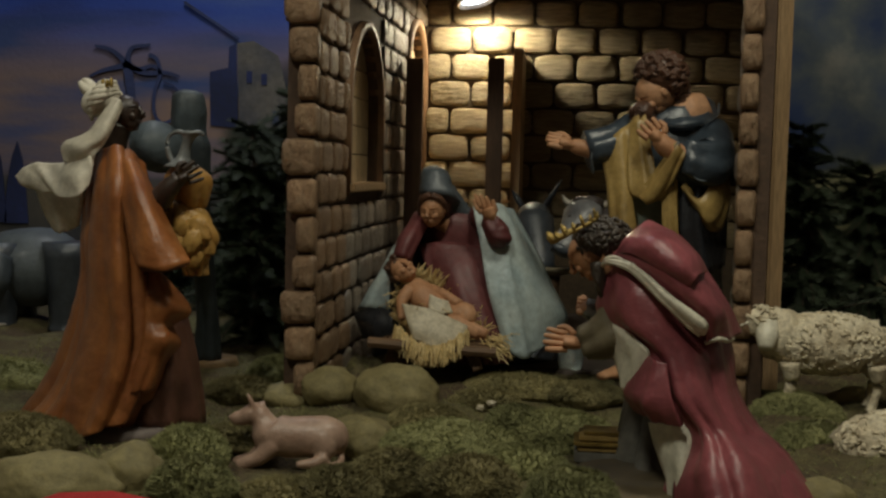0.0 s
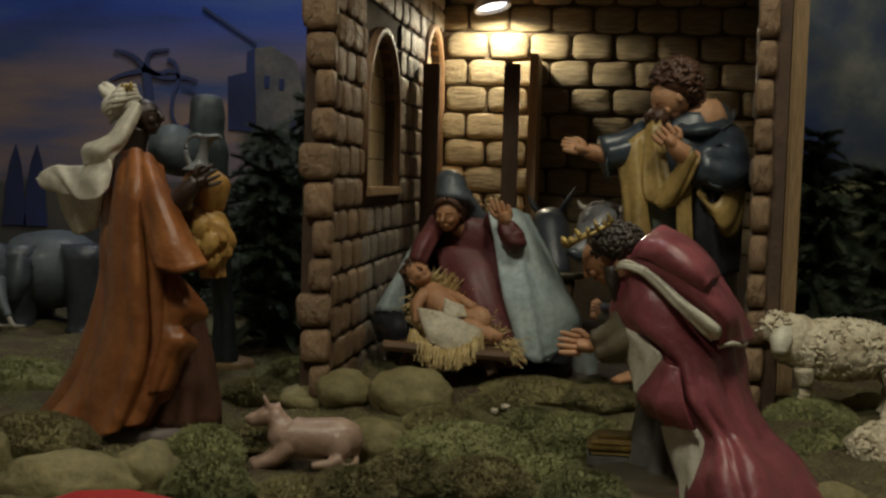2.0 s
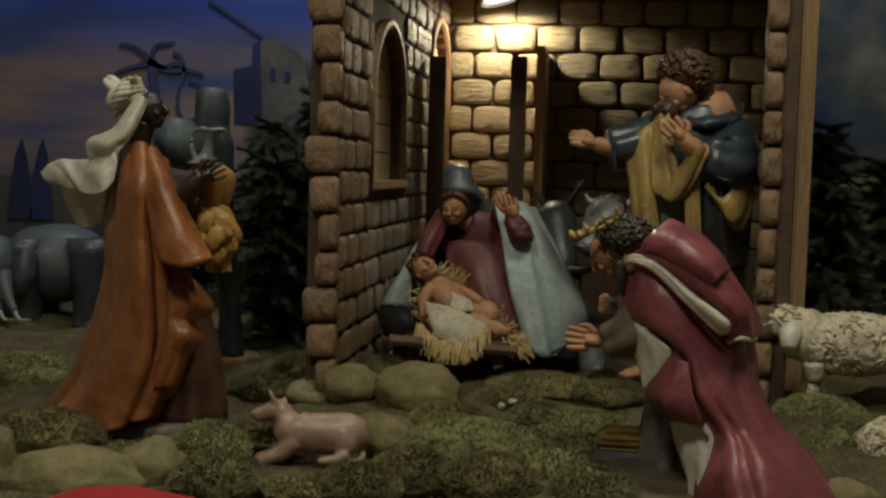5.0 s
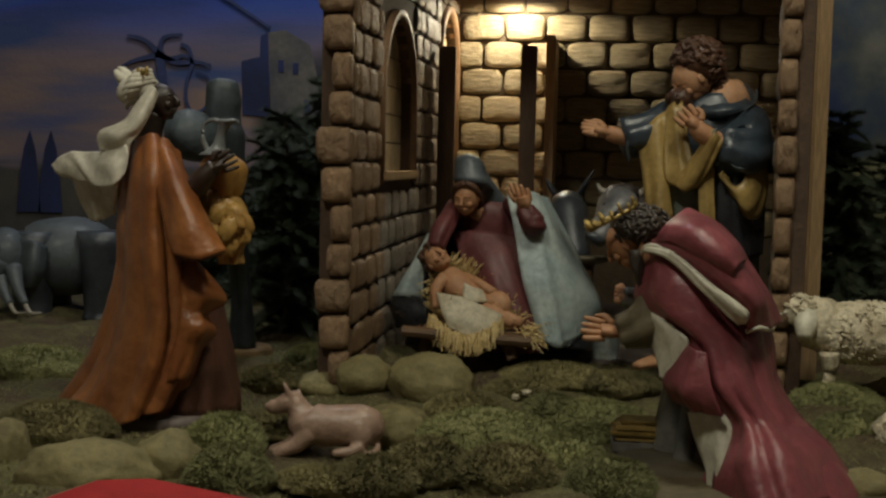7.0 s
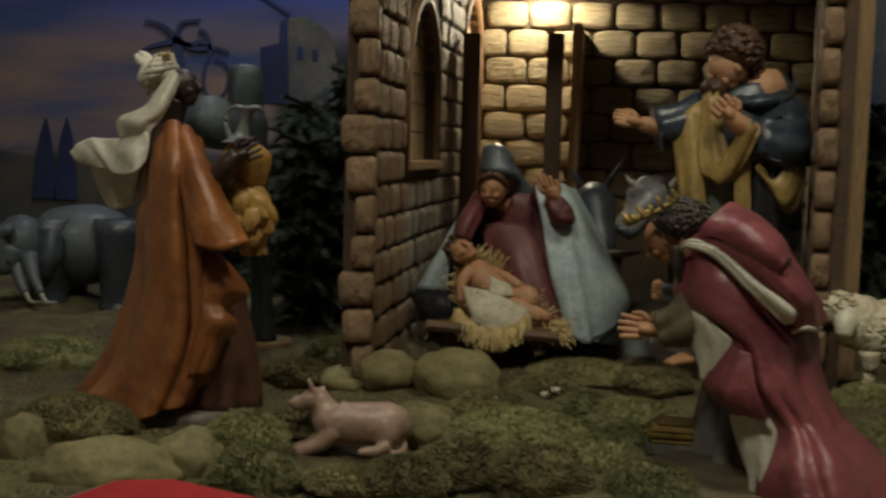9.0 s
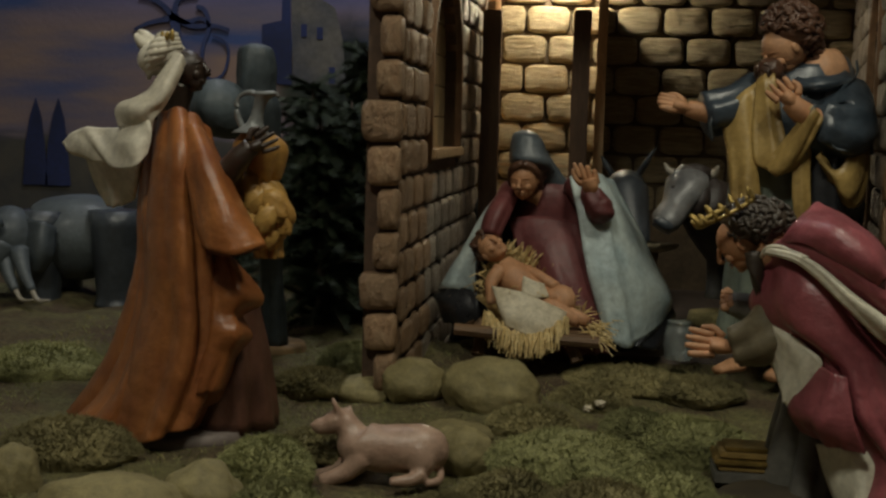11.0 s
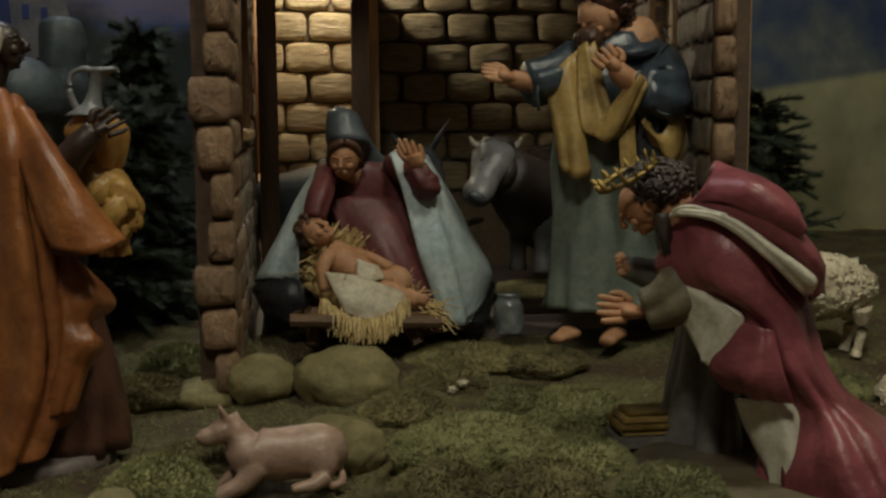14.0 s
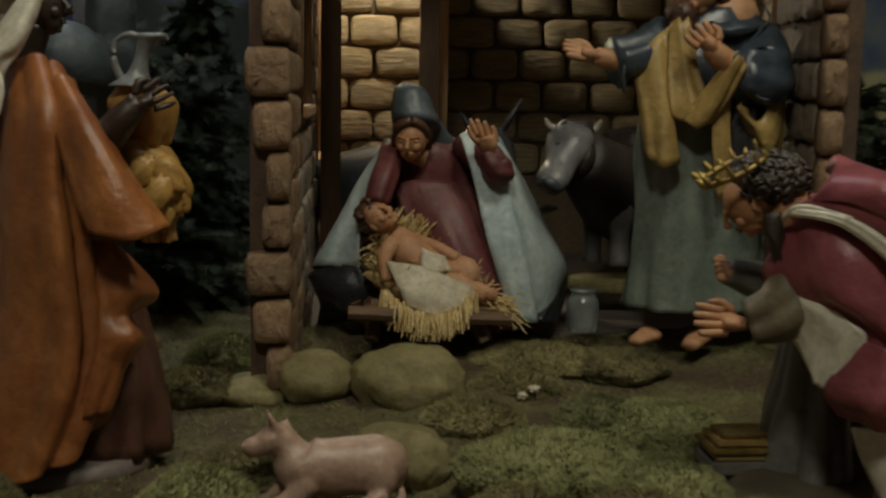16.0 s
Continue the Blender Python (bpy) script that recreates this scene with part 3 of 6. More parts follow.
def side_wall(name, x_in, x_out, y0, y1, windows, label, brick, inner, pivot, turn):
    """A stone-clad side wall with arched openings cut through; inner is the way its clad face looks along x."""
    ys = sorted({y0, y1, *[v for w in windows for v in w[:2]]})
    bm = bmesh.new()
    lo, hi = min(x_in, x_out), max(x_in, x_out)
    for a, b in zip(ys, ys[1:]):
        hole = [w for w in windows if w[0] <= a and b <= w[1]]
        if not hole:
            box(bm, (lo, a, 0.2), (hi, b, ZT))
            continue
        _, _, z0, z1 = hole[0]
        box(bm, (lo, a, 0.2), (hi, b, z0))
        n, r, ym = 12, (b - a) / 2, (a + b) / 2
        rings = []
        for k in range(n + 1):
            y = ym - r * math.cos(math.pi * k / n)
            z = z1 - r + r * math.sin(math.pi * k / n)
            rings.append([(lo, y, z), (hi, y, z), (hi, y, ZT), (lo, y, ZT)])
        skin(bm, rings)
    wall = tagged(finish(name, bm, MORTARL, smooth=False), label, "wall", kind="structure")
    wall.matrix_world = Matrix.Translation(pivot) @ Matrix.Rotation(radians(turn), 4, "Z") @ Matrix.Translation(-Vector(pivot))
    rnd = random.Random(len(name))
    ph, pw = 0.058, 0.083
    face = -90 if inner < 0 else 90
    row = 0
    z = 0.24
    while z < ZT - 0.03:
        y = y0 + 0.006 - (pw / 2 if row % 2 else 0)
        while y < y1:
            a, b = max(y, y0 + 0.012), min(y + pw, y1 - 0.004)
            y += pw
            if b - a < 0.025:
                continue
            spans = [(a, b)]
            for w in windows:
                if z + ph > w[2] - 0.03 and z < w[3] + 0.01:
                    cut = []
                    for s, e in spans:
                        if e > w[0] - 0.022 and s < w[1] + 0.022:
                            cut += [(s, min(e, w[0] - 0.022)), (max(s, w[1] + 0.022), e)]
                        else:
                            cut.append((s, e))
                    spans = [(s, e) for s, e in cut if e - s > 0.02]
            for s, e in spans:
                block(REDBRICK if s < y0 + 0.24 and inner > 0 else brick, wall, (x_in, (s + e) / 2, z + ph / 2), (e - s) * 0.93, ph * rnd.uniform(0.88, 0.95), 0.010 * rnd.uniform(0.7, 1.3), face, rnd)
        z += ph
        row += 1
    return wall


W1 = ((-0.062, 0.346, 0.716)[1], (-0.062, 0.676, 0.727)[1], (-0.062, 0.534, 0.620)[2], (-0.062, 0.439, 0.943)[2])
W2 = ((-0.062, 1.045, 0.738)[1], (-0.062, 1.359, 0.748)[1], 0.5, (-0.062, 1.143, 1.038)[2])


def stable_left():
    wall = side_wall("wall_left", XL, XL - 0.045, 0.07, YB - 0.004, (W1, W2), "stable side wall of small stones with arched windows", GREYBRICK, 1, (XL, YB, 0), -1.05)
    for w in (W1, W2):
        bm = bmesh.new()
        arch(bm, w[0], w[1], w[2], w[3], XL - 0.02, XL + 0.012, 0.018)
        part("arch_trim", bm, ARCHW, wall, "brown arched window trim", True)
        bm = bmesh.new()
        box(bm, (XL - 0.044, w[0] - 0.012, w[2] - 0.012), (XL + 0.02, w[1] + 0.012, w[2] + 0.006), 0.003)
        part("window_sill", bm, PALEWOOD, wall, "pale window sill")
        k = 0
        z = w[2] + 0.006
        while z < w[3]:
            bm = bmesh.new()
            box(bm, (XL - 0.030, w[0] + 0.0005, z), (XL - 0.022, w[1] - 0.0005, min(z + 0.058, w[3] + 0.02)), 0.0015)
            part("tile", bm, BEIGE, wall, "")
            z += 0.060
    quoins(wall, XL - 0.008, 0.07, -1, 0.034, 1.2)
    return wall


def quoins(wall, x, y, out, wide=0.04, uneven=0.5):
    """Rounded end stones, some of them standing out past the edge."""
    rnd = random.Random(11)
    z, k = 0.255, 0
    while z < ZT - 0.03:
        h = rnd.uniform(0.056, 0.072)
        grow = uneven * (0.0, 0.014, 0.022, 0.004)[k % 4]
        w = wide + grow
        block(REDBRICK, wall, (x + out * grow / 2, y + 0.012, z + h / 2), w, h * 0.95, 0.034, 0, rnd)
        z += h
        k += 1


stable_back()
stable_left()

XR = 0.662


def stable_right():
    w = (0.42, 0.66, 0.52, 0.95)
    wall = side_wall("wall_right", XR, XR + 0.045, 0.10, 1.375, (w,), "splayed stable side wall of grey stones with an arched window", GREYBRICK, -1, (XR, 0.10, 0), -8.7)
    bm = bmesh.new()
    arch(bm, *w, XR - 0.012, XR + 0.02, 0.018)
    part("arch_trim", bm, ARCHW, wall, "brown arched window trim", True)
    z = w[2]
    while z < w[3]:
        bm = bmesh.new()
        box(bm, (XR + 0.022, w[0] - 0.001, z), (XR + 0.030, w[1] + 0.02, z + 0.058), 0.0015)
        part("tile", bm, BEIGE, wall, "")
        z += 0.060
    quoins(wall, XR + 0.006, 0.10, 1, 0.031, 0.2)
    bm = bmesh.new()
    x0, x1 = (0.725, 0.200, 0.681)[0], (0.751, 0.200, 0.879)[0]
    box(bm, (x0, 0.19, 0.22), (x1, 0.225, ZT), 0.004)
    tagged(finish("corner_post", bm, PALEWOOD, smooth=False), "pale planed wooden post at the stable corner", "post")


stable_right()


# added out of view: its front edge shades the back wall from the overhead lamps
slab("light_block_stable", (XL - 0.05, 0.17, ZT + 0.004), (0.92, 1.43, ZT + 0.02), PLANK, "unseen board added over the stable to keep lamp light off the back wall", "ceiling")


def plank(name, lo, hi, label, material, bevel=0.003):
    bm = bmesh.new()
    box(bm, lo, hi, bevel)
    return tagged(finish(name, bm, material, smooth=False), label, "post")


P1 = (0.170, 0.940, 0.930)
plank("stall_post", (P1[0] - 0.003, 0.93, 0.25), ((0.206, 0.940, 0.931)[0], 0.955, P1[2]), "dark brown flat board standing upright in the stable", PLANK)
P0 = (-0.033, 0.940, 0.927)
plank("stall_post", (P0[0], 0.93, 0.25), ((0.008, 0.940, 0.927)[0], 0.955, P0[2]), "dark brown flat board standing upright in the stable", PLANK)
J = (0.219, 1.280, 0.976)
plank("jamb_board", (J[0], 1.11, 0.25), ((0.242, 1.280, 0.976)[0], 1.355, J[2]), "weathered upright board against the stone wall", PALEWOOD)
R0 = (-0.020, 1.200, 0.579)
plank("rail", (R0[0], 1.19, R0[2] - 0.006), (J[0], 1.21, R0[2]), "thin wooden rail across the stable back", PALEWOOD, 0.001)
bm = bmesh.new()
box(bm, (XL + 0.002, 0.43, 0.22), (XR - 0.006, 1.36, 0.262), 0.004)
tagged(finish("stable_floor", bm, BOARD, smooth=False), "dull grey-purple floor board of the stable", "floor", kind="structure")


def reflector_lamp():
    t = thing("spot_lamp", "white reflector lamp hanging at the stable wall, lit", "lamp", at=LAMP)
    ax = Vector((0.25, -0.15, -1.0)).normalized()
    def ring(s, r):
        q = ax.to_track_quat("Z", "Y").to_matrix()
        return [Vector(ax) * s + q @ Vector((r * math.cos(a), r * math.sin(a), 0)) for a in (2 * math.pi * k / 28 for k in range(28))]
    bm = bmesh.new()
    skin(bm, [ring(-0.11, 0.018), ring(-0.06, 0.022), ring(-0.02, 0.047), ring(0.0, 0.052), ring(0.001, 0.049), ring(-0.02, 0.043), ring(-0.05, 0.016)], cap=False)
    part("reflector", bm, METALW, t, "white enamel reflector", True)
    bm = bmesh.new()
    skin(bm, [ring(-0.016, 0.042), ring(-0.010, 0.040), ring(-0.006, 0.02)])
    part("bulb", bm, emitter("lit_bulb", (0.75, 0.87, 1.0), 6), t, "glowing bulb face", True)
    bm = bmesh.new()
    tube(bm, [ax * -0.10, ax * -0.13 + Vector((0, 0.05, 0.05)), Vector((0.0, 0.17, 0.2))], [0.006, 0.006, 0.006])
    part("arm", bm, METALW, t, "", True)


reflector_lamp()

# ---------------------------------------------------------------- statues
STAT = "statue"


def statue(name, bm, mats, label):
    bm.normal_update()
    for v in bm.verts:
        v.co += v.normal * (0.0030 * noise.noise(v.co * 14) + 0.0012 * noise.noise(v.co * 46 + Vector((3, 1, 7))))
    return tagged(finish(name, bm, mats), label, STAT)


def king_standing():
    bm = bmesh.new()
    loft(bm, [((-0.331, -0.150, 0.664), 0.028, 0.026), ((-0.330, -0.150, 0.642), 0.042, 0.040), ((-0.328, -0.155, 0.570), 0.046, 0.055), ((-0.320, -0.160, 0.481), 0.050, 0.062), ((-0.317, -0.165, 0.392), 0.062, 0.070), ((-0.334, -0.165, 0.301), 0.085, 0.080), ((-0.375, -0.165, 0.242), 0.098, 0.085)], 0, 72, 9, 0.010, 1.3, seed=4, steps=8)
    loft(bm, [((-0.262, -0.150, 0.420), 0.045, 0.05), ((-0.261, -0.150, 0.339), 0.060, 0.06), ((-0.268, -0.150, 0.250), 0.078, 0.07)], 1, 56, 11, 0.012, seed=2)
    # the robe's broad side, falling in long sweeping folds to a train
    sheet(bm, [[(-0.361, -0.160, 0.671), (-0.326, -0.195, 0.678), (-0.299, -0.195, 0.677), (-0.283, -0.160, 0.654)],
               [(-0.370, -0.160, 0.618), (-0.315, -0.235, 0.625), (-0.279, -0.240, 0.624), (-0.270, -0.170, 0.608)],
               [(-0.376, -0.160, 0.542), (-0.319, -0.240, 0.548), (-0.275, -0.252, 0.546), (-0.258, -0.180, 0.539)],
               [(-0.382, -0.155, 0.465), (-0.317, -0.245, 0.472), (-0.268, -0.262, 0.471), (-0.246, -0.190, 0.469)],
               [(-0.407, -0.150, 0.377), (-0.321, -0.250, 0.388), (-0.261, -0.272, 0.391), (-0.228, -0.200, 0.394)],
               [(-0.454, -0.140, 0.290), (-0.348, -0.250, 0.306), (-0.276, -0.282, 0.317), (-0.233, -0.210, 0.346)],
               [(-0.496, -0.130, 0.240), (-0.372, -0.250, 0.245), (-0.295, -0.288, 0.263), (-0.248, -0.220, 0.305)]], 0, ripple=0.017, waves=4, seed=11, steps=12, crease=True)
    # wide sleeve
    sheet(bm, [[(-0.301, -0.222, 0.649), (-0.278, -0.222, 0.660), (-0.274, -0.180, 0.638)],
               [(-0.282, -0.250, 0.609), (-0.243, -0.268, 0.612), (-0.238, -0.222, 0.600)],
               [(-0.263, -0.270, 0.552), (-0.217, -0.292, 0.559), (-0.201, -0.248, 0.551)],
               [(-0.244, -0.285, 0.508), (-0.200, -0.306, 0.505), (-0.167, -0.275, 0.514)]], 0, ripple=0.005, waves=2, steps=9, crease=True)
    sheet(bm, [[(-0.250, -0.220, 0.524), (-0.236, -0.210, 0.519), (-0.219, -0.200, 0.519)], [(-0.248, -0.260, 0.501), (-0.211, -0.270, 0.500), (-0.181, -0.255, 0.509)]], 1)
    # scalloped front edge of the robe
    sheet(bm, [[(-0.264, -0.205, 0.498), (-0.239, -0.225, 0.497), (-0.233, -0.200, 0.481)], [(-0.245, -0.245, 0.449), (-0.209, -0.250, 0.450), (-0.194, -0.200, 0.435)], [(-0.242, -0.255, 0.423), (-0.220, -0.248, 0.419), (-0.221, -0.200, 0.410)], [(-0.243, -0.262, 0.397), (-0.210, -0.262, 0.399), (-0.205, -0.205, 0.384)], [(-0.250, -0.268, 0.367), (-0.225, -0.256, 0.365), (-0.226, -0.205, 0.356)], [(-0.264, -0.272, 0.316), (-0.242, -0.262, 0.319), (-0.238, -0.215, 0.321)]], 0, ripple=0.005, waves=2, seed=3, steps=8, crease=True)
    tube(bm, [(-0.343, -0.150, 0.663), (-0.334, -0.150, 0.690), (-0.325, -0.150, 0.717)], [0.028, 0.021, 0.021], 3)
    face(bm, (-0.318, -0.150, 0.733), 0.029, (1, -0.12, 0.06), 3, 8)
    blob(bm, (-0.352, -0.150, 0.750), (0.035, 0.034, 0.025), 2, (0, -18, 0))
    for k in range(7):
        p, q = Vector((-0.382, -0.150, 0.742)), Vector((-0.321, -0.160, 0.764))
        up = Vector((0.25, 0, 1)).normalized() * (0.0066 * k - 0.020)
        tube(bm, [p + up + Vector((0.004 * abs(k - 3), 0.01, 0)), p.lerp(q, 0.5) + up * 1.15 + Vector((0, -0.034 + 0.0016 * (k - 3) ** 2, 0)), q + up * 0.8 + Vector((-0.003 * abs(k - 3), 0, 0))], [0.004, 0.0052, 0.004], 2, n=8)
    loft(bm, [((-0.364, -0.150, 0.758), 0.010, 0.010), ((-0.374, -0.150, 0.768), 0.015, 0.013), ((-0.382, -0.150, 0.777), 0.011, 0.010), ((-0.387, -0.150, 0.782), 0.004, 0.004)], 2, 24, 5, 0.004, level=False)
    for k in range(4):
        blob(bm, Vector((-0.349, -0.175, 0.774)) + Vector((0.008 * k, -0.003 * k, 0.001 * k)), (0.0022, 0.0022, 0.005 + 0.002 * (k % 2)), 5, sub=2)
    # scarf: a band down from the brow that flares and flutters behind
    sheet(bm, [[(-0.317, -0.190, 0.755), (-0.306, -0.196, 0.751), (-0.306, -0.190, 0.741)], [(-0.334, -0.200, 0.728), (-0.316, -0.216, 0.719), (-0.311, -0.205, 0.713)], [(-0.355, -0.200, 0.701), (-0.332, -0.226, 0.691), (-0.324, -0.215, 0.683)], [(-0.404, -0.180, 0.682), (-0.362, -0.226, 0.676), (-0.335, -0.222, 0.667)], [(-0.396, -0.190, 0.657), (-0.371, -0.205, 0.652), (-0.341, -0.215, 0.650)]], 2, ripple=0.004, waves=1, steps=8)
    sheet(bm, [[(-0.513, -0.110, 0.629), (-0.488, -0.130, 0.644), (-0.446, -0.150, 0.651), (-0.394, -0.185, 0.655), (-0.351, -0.205, 0.682)], [(-0.493, -0.130, 0.619), (-0.456, -0.160, 0.629), (-0.416, -0.185, 0.628), (-0.366, -0.228, 0.633), (-0.337, -0.225, 0.653)], [(-0.460, -0.140, 0.611), (-0.423, -0.178, 0.607), (-0.388, -0.205, 0.601), (-0.355, -0.235, 0.604), (-0.341, -0.228, 0.621)]], 2, ripple=0.006, waves=2, steps=8, seed=4)
    sheet(bm, [[(-0.475, -0.120, 0.617), (-0.427, -0.150, 0.610), (-0.370, -0.180, 0.612)], [(-0.465, -0.115, 0.577), (-0.425, -0.145, 0.576), (-0.382, -0.165, 0.572)], [(-0.448, -0.110, 0.542), (-0.422, -0.130, 0.544), (-0.390, -0.150, 0.557)]], 2, ripple=0.004, waves=2, seed=5, steps=8)
    tube(bm, [(-0.304, -0.150, 0.611), (-0.252, -0.205, 0.592), (-0.222, -0.222, 0.616), (-0.203, -0.222, 0.636)], [0.026, 0.021, 0.016, 0.013], 3)
    hand(bm, (-0.210, -0.222, 0.629), (-0.172, -0.214, 0.650), 3, 0.022, (-0.5, 0, 0.8))
    loft(bm, [((-0.213, -0.170, 0.653), 0.020, 0.02), ((-0.210, -0.170, 0.634), 0.036, 0.034), ((-0.207, -0.170, 0.610), 0.030, 0.03), ((-0.202, -0.170, 0.591), 0.017, 0.018)], 4, 40, 5, 0.006, seed=1)
    loft(bm, [((-0.214, -0.170, 0.597), 0.018, 0.02), ((-0.207, -0.170, 0.566), 0.036, 0.03), ((-0.195, -0.170, 0.536), 0.034, 0.028), ((-0.195, -0.170, 0.505), 0.017, 0.018), ((-0.193, -0.170, 0.486), 0.010, 0.010)], 4, 64, 6, 0.014, 2.2, seed=9, steps=8)
    for k, (p, r) in enumerate((((-0.204, -0.200, 0.563), 0.014), ((-0.179, -0.200, 0.558), 0.016), ((-0.189, -0.205, 0.541), 0.015), ((-0.174, -0.190, 0.533), 0.013), ((-0.187, -0.195, 0.518), 0.013))):
        blob(bm, p, (r, 0.6 * r, 1.5 * r), 4, (0, 25 * (-1) ** k, 0), rough=0.3, seed=k, freq=5)
    # jug with a tall looped handle and a flared lip
    loft(bm, [((-0.216, -0.185, 0.651), 0.026, 0.022), ((-0.211, -0.185, 0.664), 0.012, 0.012), ((-0.206, -0.185, 0.683), 0.008, 0.008), ((-0.201, -0.185, 0.697), 0.010, 0.010), ((-0.197, -0.185, 0.703), 0.017, 0.013), ((-0.196, -0.185, 0.706), 0.015, 0.011)], 6, 28)
    tube(bm, [(-0.202, -0.185, 0.697), (-0.217, -0.185, 0.705), (-0.233, -0.185, 0.698), (-0.235, -0.185, 0.677), (-0.226, -0.185, 0.655)], [0.0038] * 5, 6, n=10)
    tube(bm, [(-0.194, -0.185, 0.703), (-0.185, -0.185, 0.704), (-0.179, -0.185, 0.700)], [0.008, 0.006, 0.004], 6, n=10, flat=0.5)
    loft(bm, [((-0.33, -0.17, 0.235), 0.125, 0.10), ((-0.33, -0.17, 0.255), 0.115, 0.095)], 7, 40, 5, 0.01, steps=2)
    statue("king_statue", bm, [ORANGE, BROWNROBE, CREAM, DARKSKIN, YELLOW, GOLD, SILVER, BOARD, NIGHT], "standing statue in an orange robe and cream turban holding a jug")


def mary():
    bm = bmesh.new()
    loft(bm, [((0.148, 0.410, 0.581), 0.035, 0.03), ((0.155, 0.410, 0.554), 0.064, 0.045), ((0.155, 0.410, 0.508), 0.066, 0.048), ((0.159, 0.400, 0.464), 0.066, 0.055), ((0.177, 0.400, 0.407), 0.088, 0.075), ((0.196, 0.400, 0.351), 0.095, 0.08), ((0.200, 0.400, 0.311), 0.10, 0.085)], 0, 72, 7, 0.009, 1.3, seed=3, steps=8)
    face(bm, (0.112, 0.335, 0.581), 0.031, (-0.26, -0.88, -0.30), 1, 4)
    blob(bm, (0.117, 0.362, 0.593), (0.032, 0.030, 0.034), 6, rough=0.06, freq=5)
    loft(bm, [((0.108, 0.360, 0.665), 0.006, 0.006), ((0.109, 0.358, 0.658), 0.0215, 0.022), ((0.112, 0.356, 0.644), 0.0285, 0.030), ((0.114, 0.354, 0.629), 0.032, 0.036), ((0.118, 0.356, 0.612), 0.037, 0.041), ((0.124, 0.372, 0.596), 0.038, 0.034)], 2, 48, 4, 0.002)
    tube(bm, [(0.124, 0.380, 0.560), (0.138, 0.390, 0.543)], [0.022, 0.03], 1)
    loft(bm, [((0.115, 0.372, 0.629), 0.030, 0.024), ((0.125, 0.385, 0.600), 0.040, 0.026), ((0.138, 0.400, 0.572), 0.050, 0.028), ((0.148, 0.415, 0.547), 0.064, 0.030)], 2, 40, 5, 0.004)
    for side in ([(0.109, 0.308, 0.608), (0.091, 0.318, 0.597), (0.088, 0.345, 0.570)], [(0.111, 0.308, 0.608), (0.131, 0.318, 0.596), (0.140, 0.345, 0.565)]):
        tube(bm, side, [0.006, 0.007, 0.005], 6, n=12, folds=4, amp=0.002)
    # cloak: outer side pale, hanging from the shoulders to both sides
    sheet(bm, [[(0.087, 0.400, 0.577), (0.075, 0.430, 0.560), (0.078, 0.470, 0.549)], [(0.061, 0.350, 0.525), (0.034, 0.400, 0.505), (0.038, 0.470, 0.495)], [(0.041, 0.320, 0.454), (-0.004, 0.380, 0.436), (-0.002, 0.470, 0.428)], [(0.037, 0.310, 0.383), (-0.038, 0.370, 0.377), (-0.030, 0.470, 0.356)]], 4, 3, ripple=0.005, waves=2, thick=0.008)
    sheet(bm, [[(0.187, 0.350, 0.586), (0.225, 0.365, 0.592), (0.260, 0.440, 0.578)], [(0.204, 0.315, 0.527), (0.257, 0.335, 0.548), (0.299, 0.440, 0.513)], [(0.218, 0.295, 0.463), (0.272, 0.315, 0.478), (0.341, 0.430, 0.437)], [(0.235, 0.280, 0.398), (0.288, 0.295, 0.402), (0.377, 0.420, 0.374)], [(0.262, 0.275, 0.323), (0.305, 0.290, 0.304), (0.368, 0.430, 0.338)]], 3, 4, ripple=0.009, waves=3, thick=0.008, seed=4, steps=9, crease=True)
    # lap and knee of the dress
    sheet(bm, [[(0.083, 0.360, 0.508), (0.142, 0.345, 0.515), (0.206, 0.350, 0.507)], [(0.102, 0.335, 0.462), (0.161, 0.305, 0.463), (0.224, 0.318, 0.453)], [(0.132, 0.310, 0.407), (0.186, 0.276, 0.405), (0.241, 0.296, 0.394)], [(0.166, 0.292, 0.343), (0.213, 0.262, 0.341), (0.266, 0.285, 0.321)], [(0.175, 0.300, 0.284), (0.221, 0.275, 0.289), (0.267, 0.290, 0.293)]], 0, ripple=0.005, waves=3, seed=9, steps=9, crease=True)
    sheet(bm, [[(-0.034, 0.360, 0.374), (0.006, 0.330, 0.385), (0.038, 0.310, 0.383)], [(-0.047, 0.370, 0.356), (0.002, 0.320, 0.353), (0.045, 0.300, 0.346)], [(-0.025, 0.370, 0.322), (0.007, 0.330, 0.316), (0.039, 0.310, 0.311)]], 4, ripple=0.006, waves=2)
    # black sheet stands in for the shaded opening under the right hem
    sheet(bm, [[(0.370, 0.425, 0.369), (0.379, 0.445, 0.351), (0.384, 0.460, 0.333)], [(0.343, 0.370, 0.337), (0.357, 0.395, 0.318), (0.372, 0.430, 0.300)], [(0.310, 0.300, 0.305), (0.331, 0.330, 0.295), (0.354, 0.380, 0.285)]], 4, ripple=0.004, waves=2)
    loft(bm, [((0.148, 0.470, 0.574), 0.07, 0.03), ((0.151, 0.500, 0.491), 0.11, 0.06), ((0.153, 0.520, 0.370), 0.17, 0.09), ((0.152, 0.530, 0.259), 0.185, 0.10)], 5, 40, 9, 0.014, seed=8)
    tube(bm, [(0.199, 0.380, 0.570), (0.228, 0.340, 0.548), (0.245, 0.300, 0.534), (0.236, 0.295, 0.545), (0.227, 0.295, 0.566)], [0.026, 0.024, 0.022, 0.021, 0.016], 0, n=24, folds=6, amp=0.004)
    hand(bm, (0.228, 0.295, 0.563), (0.211, 0.285, 0.612), 1, 0.028, (-0.9, 0, 0.3))
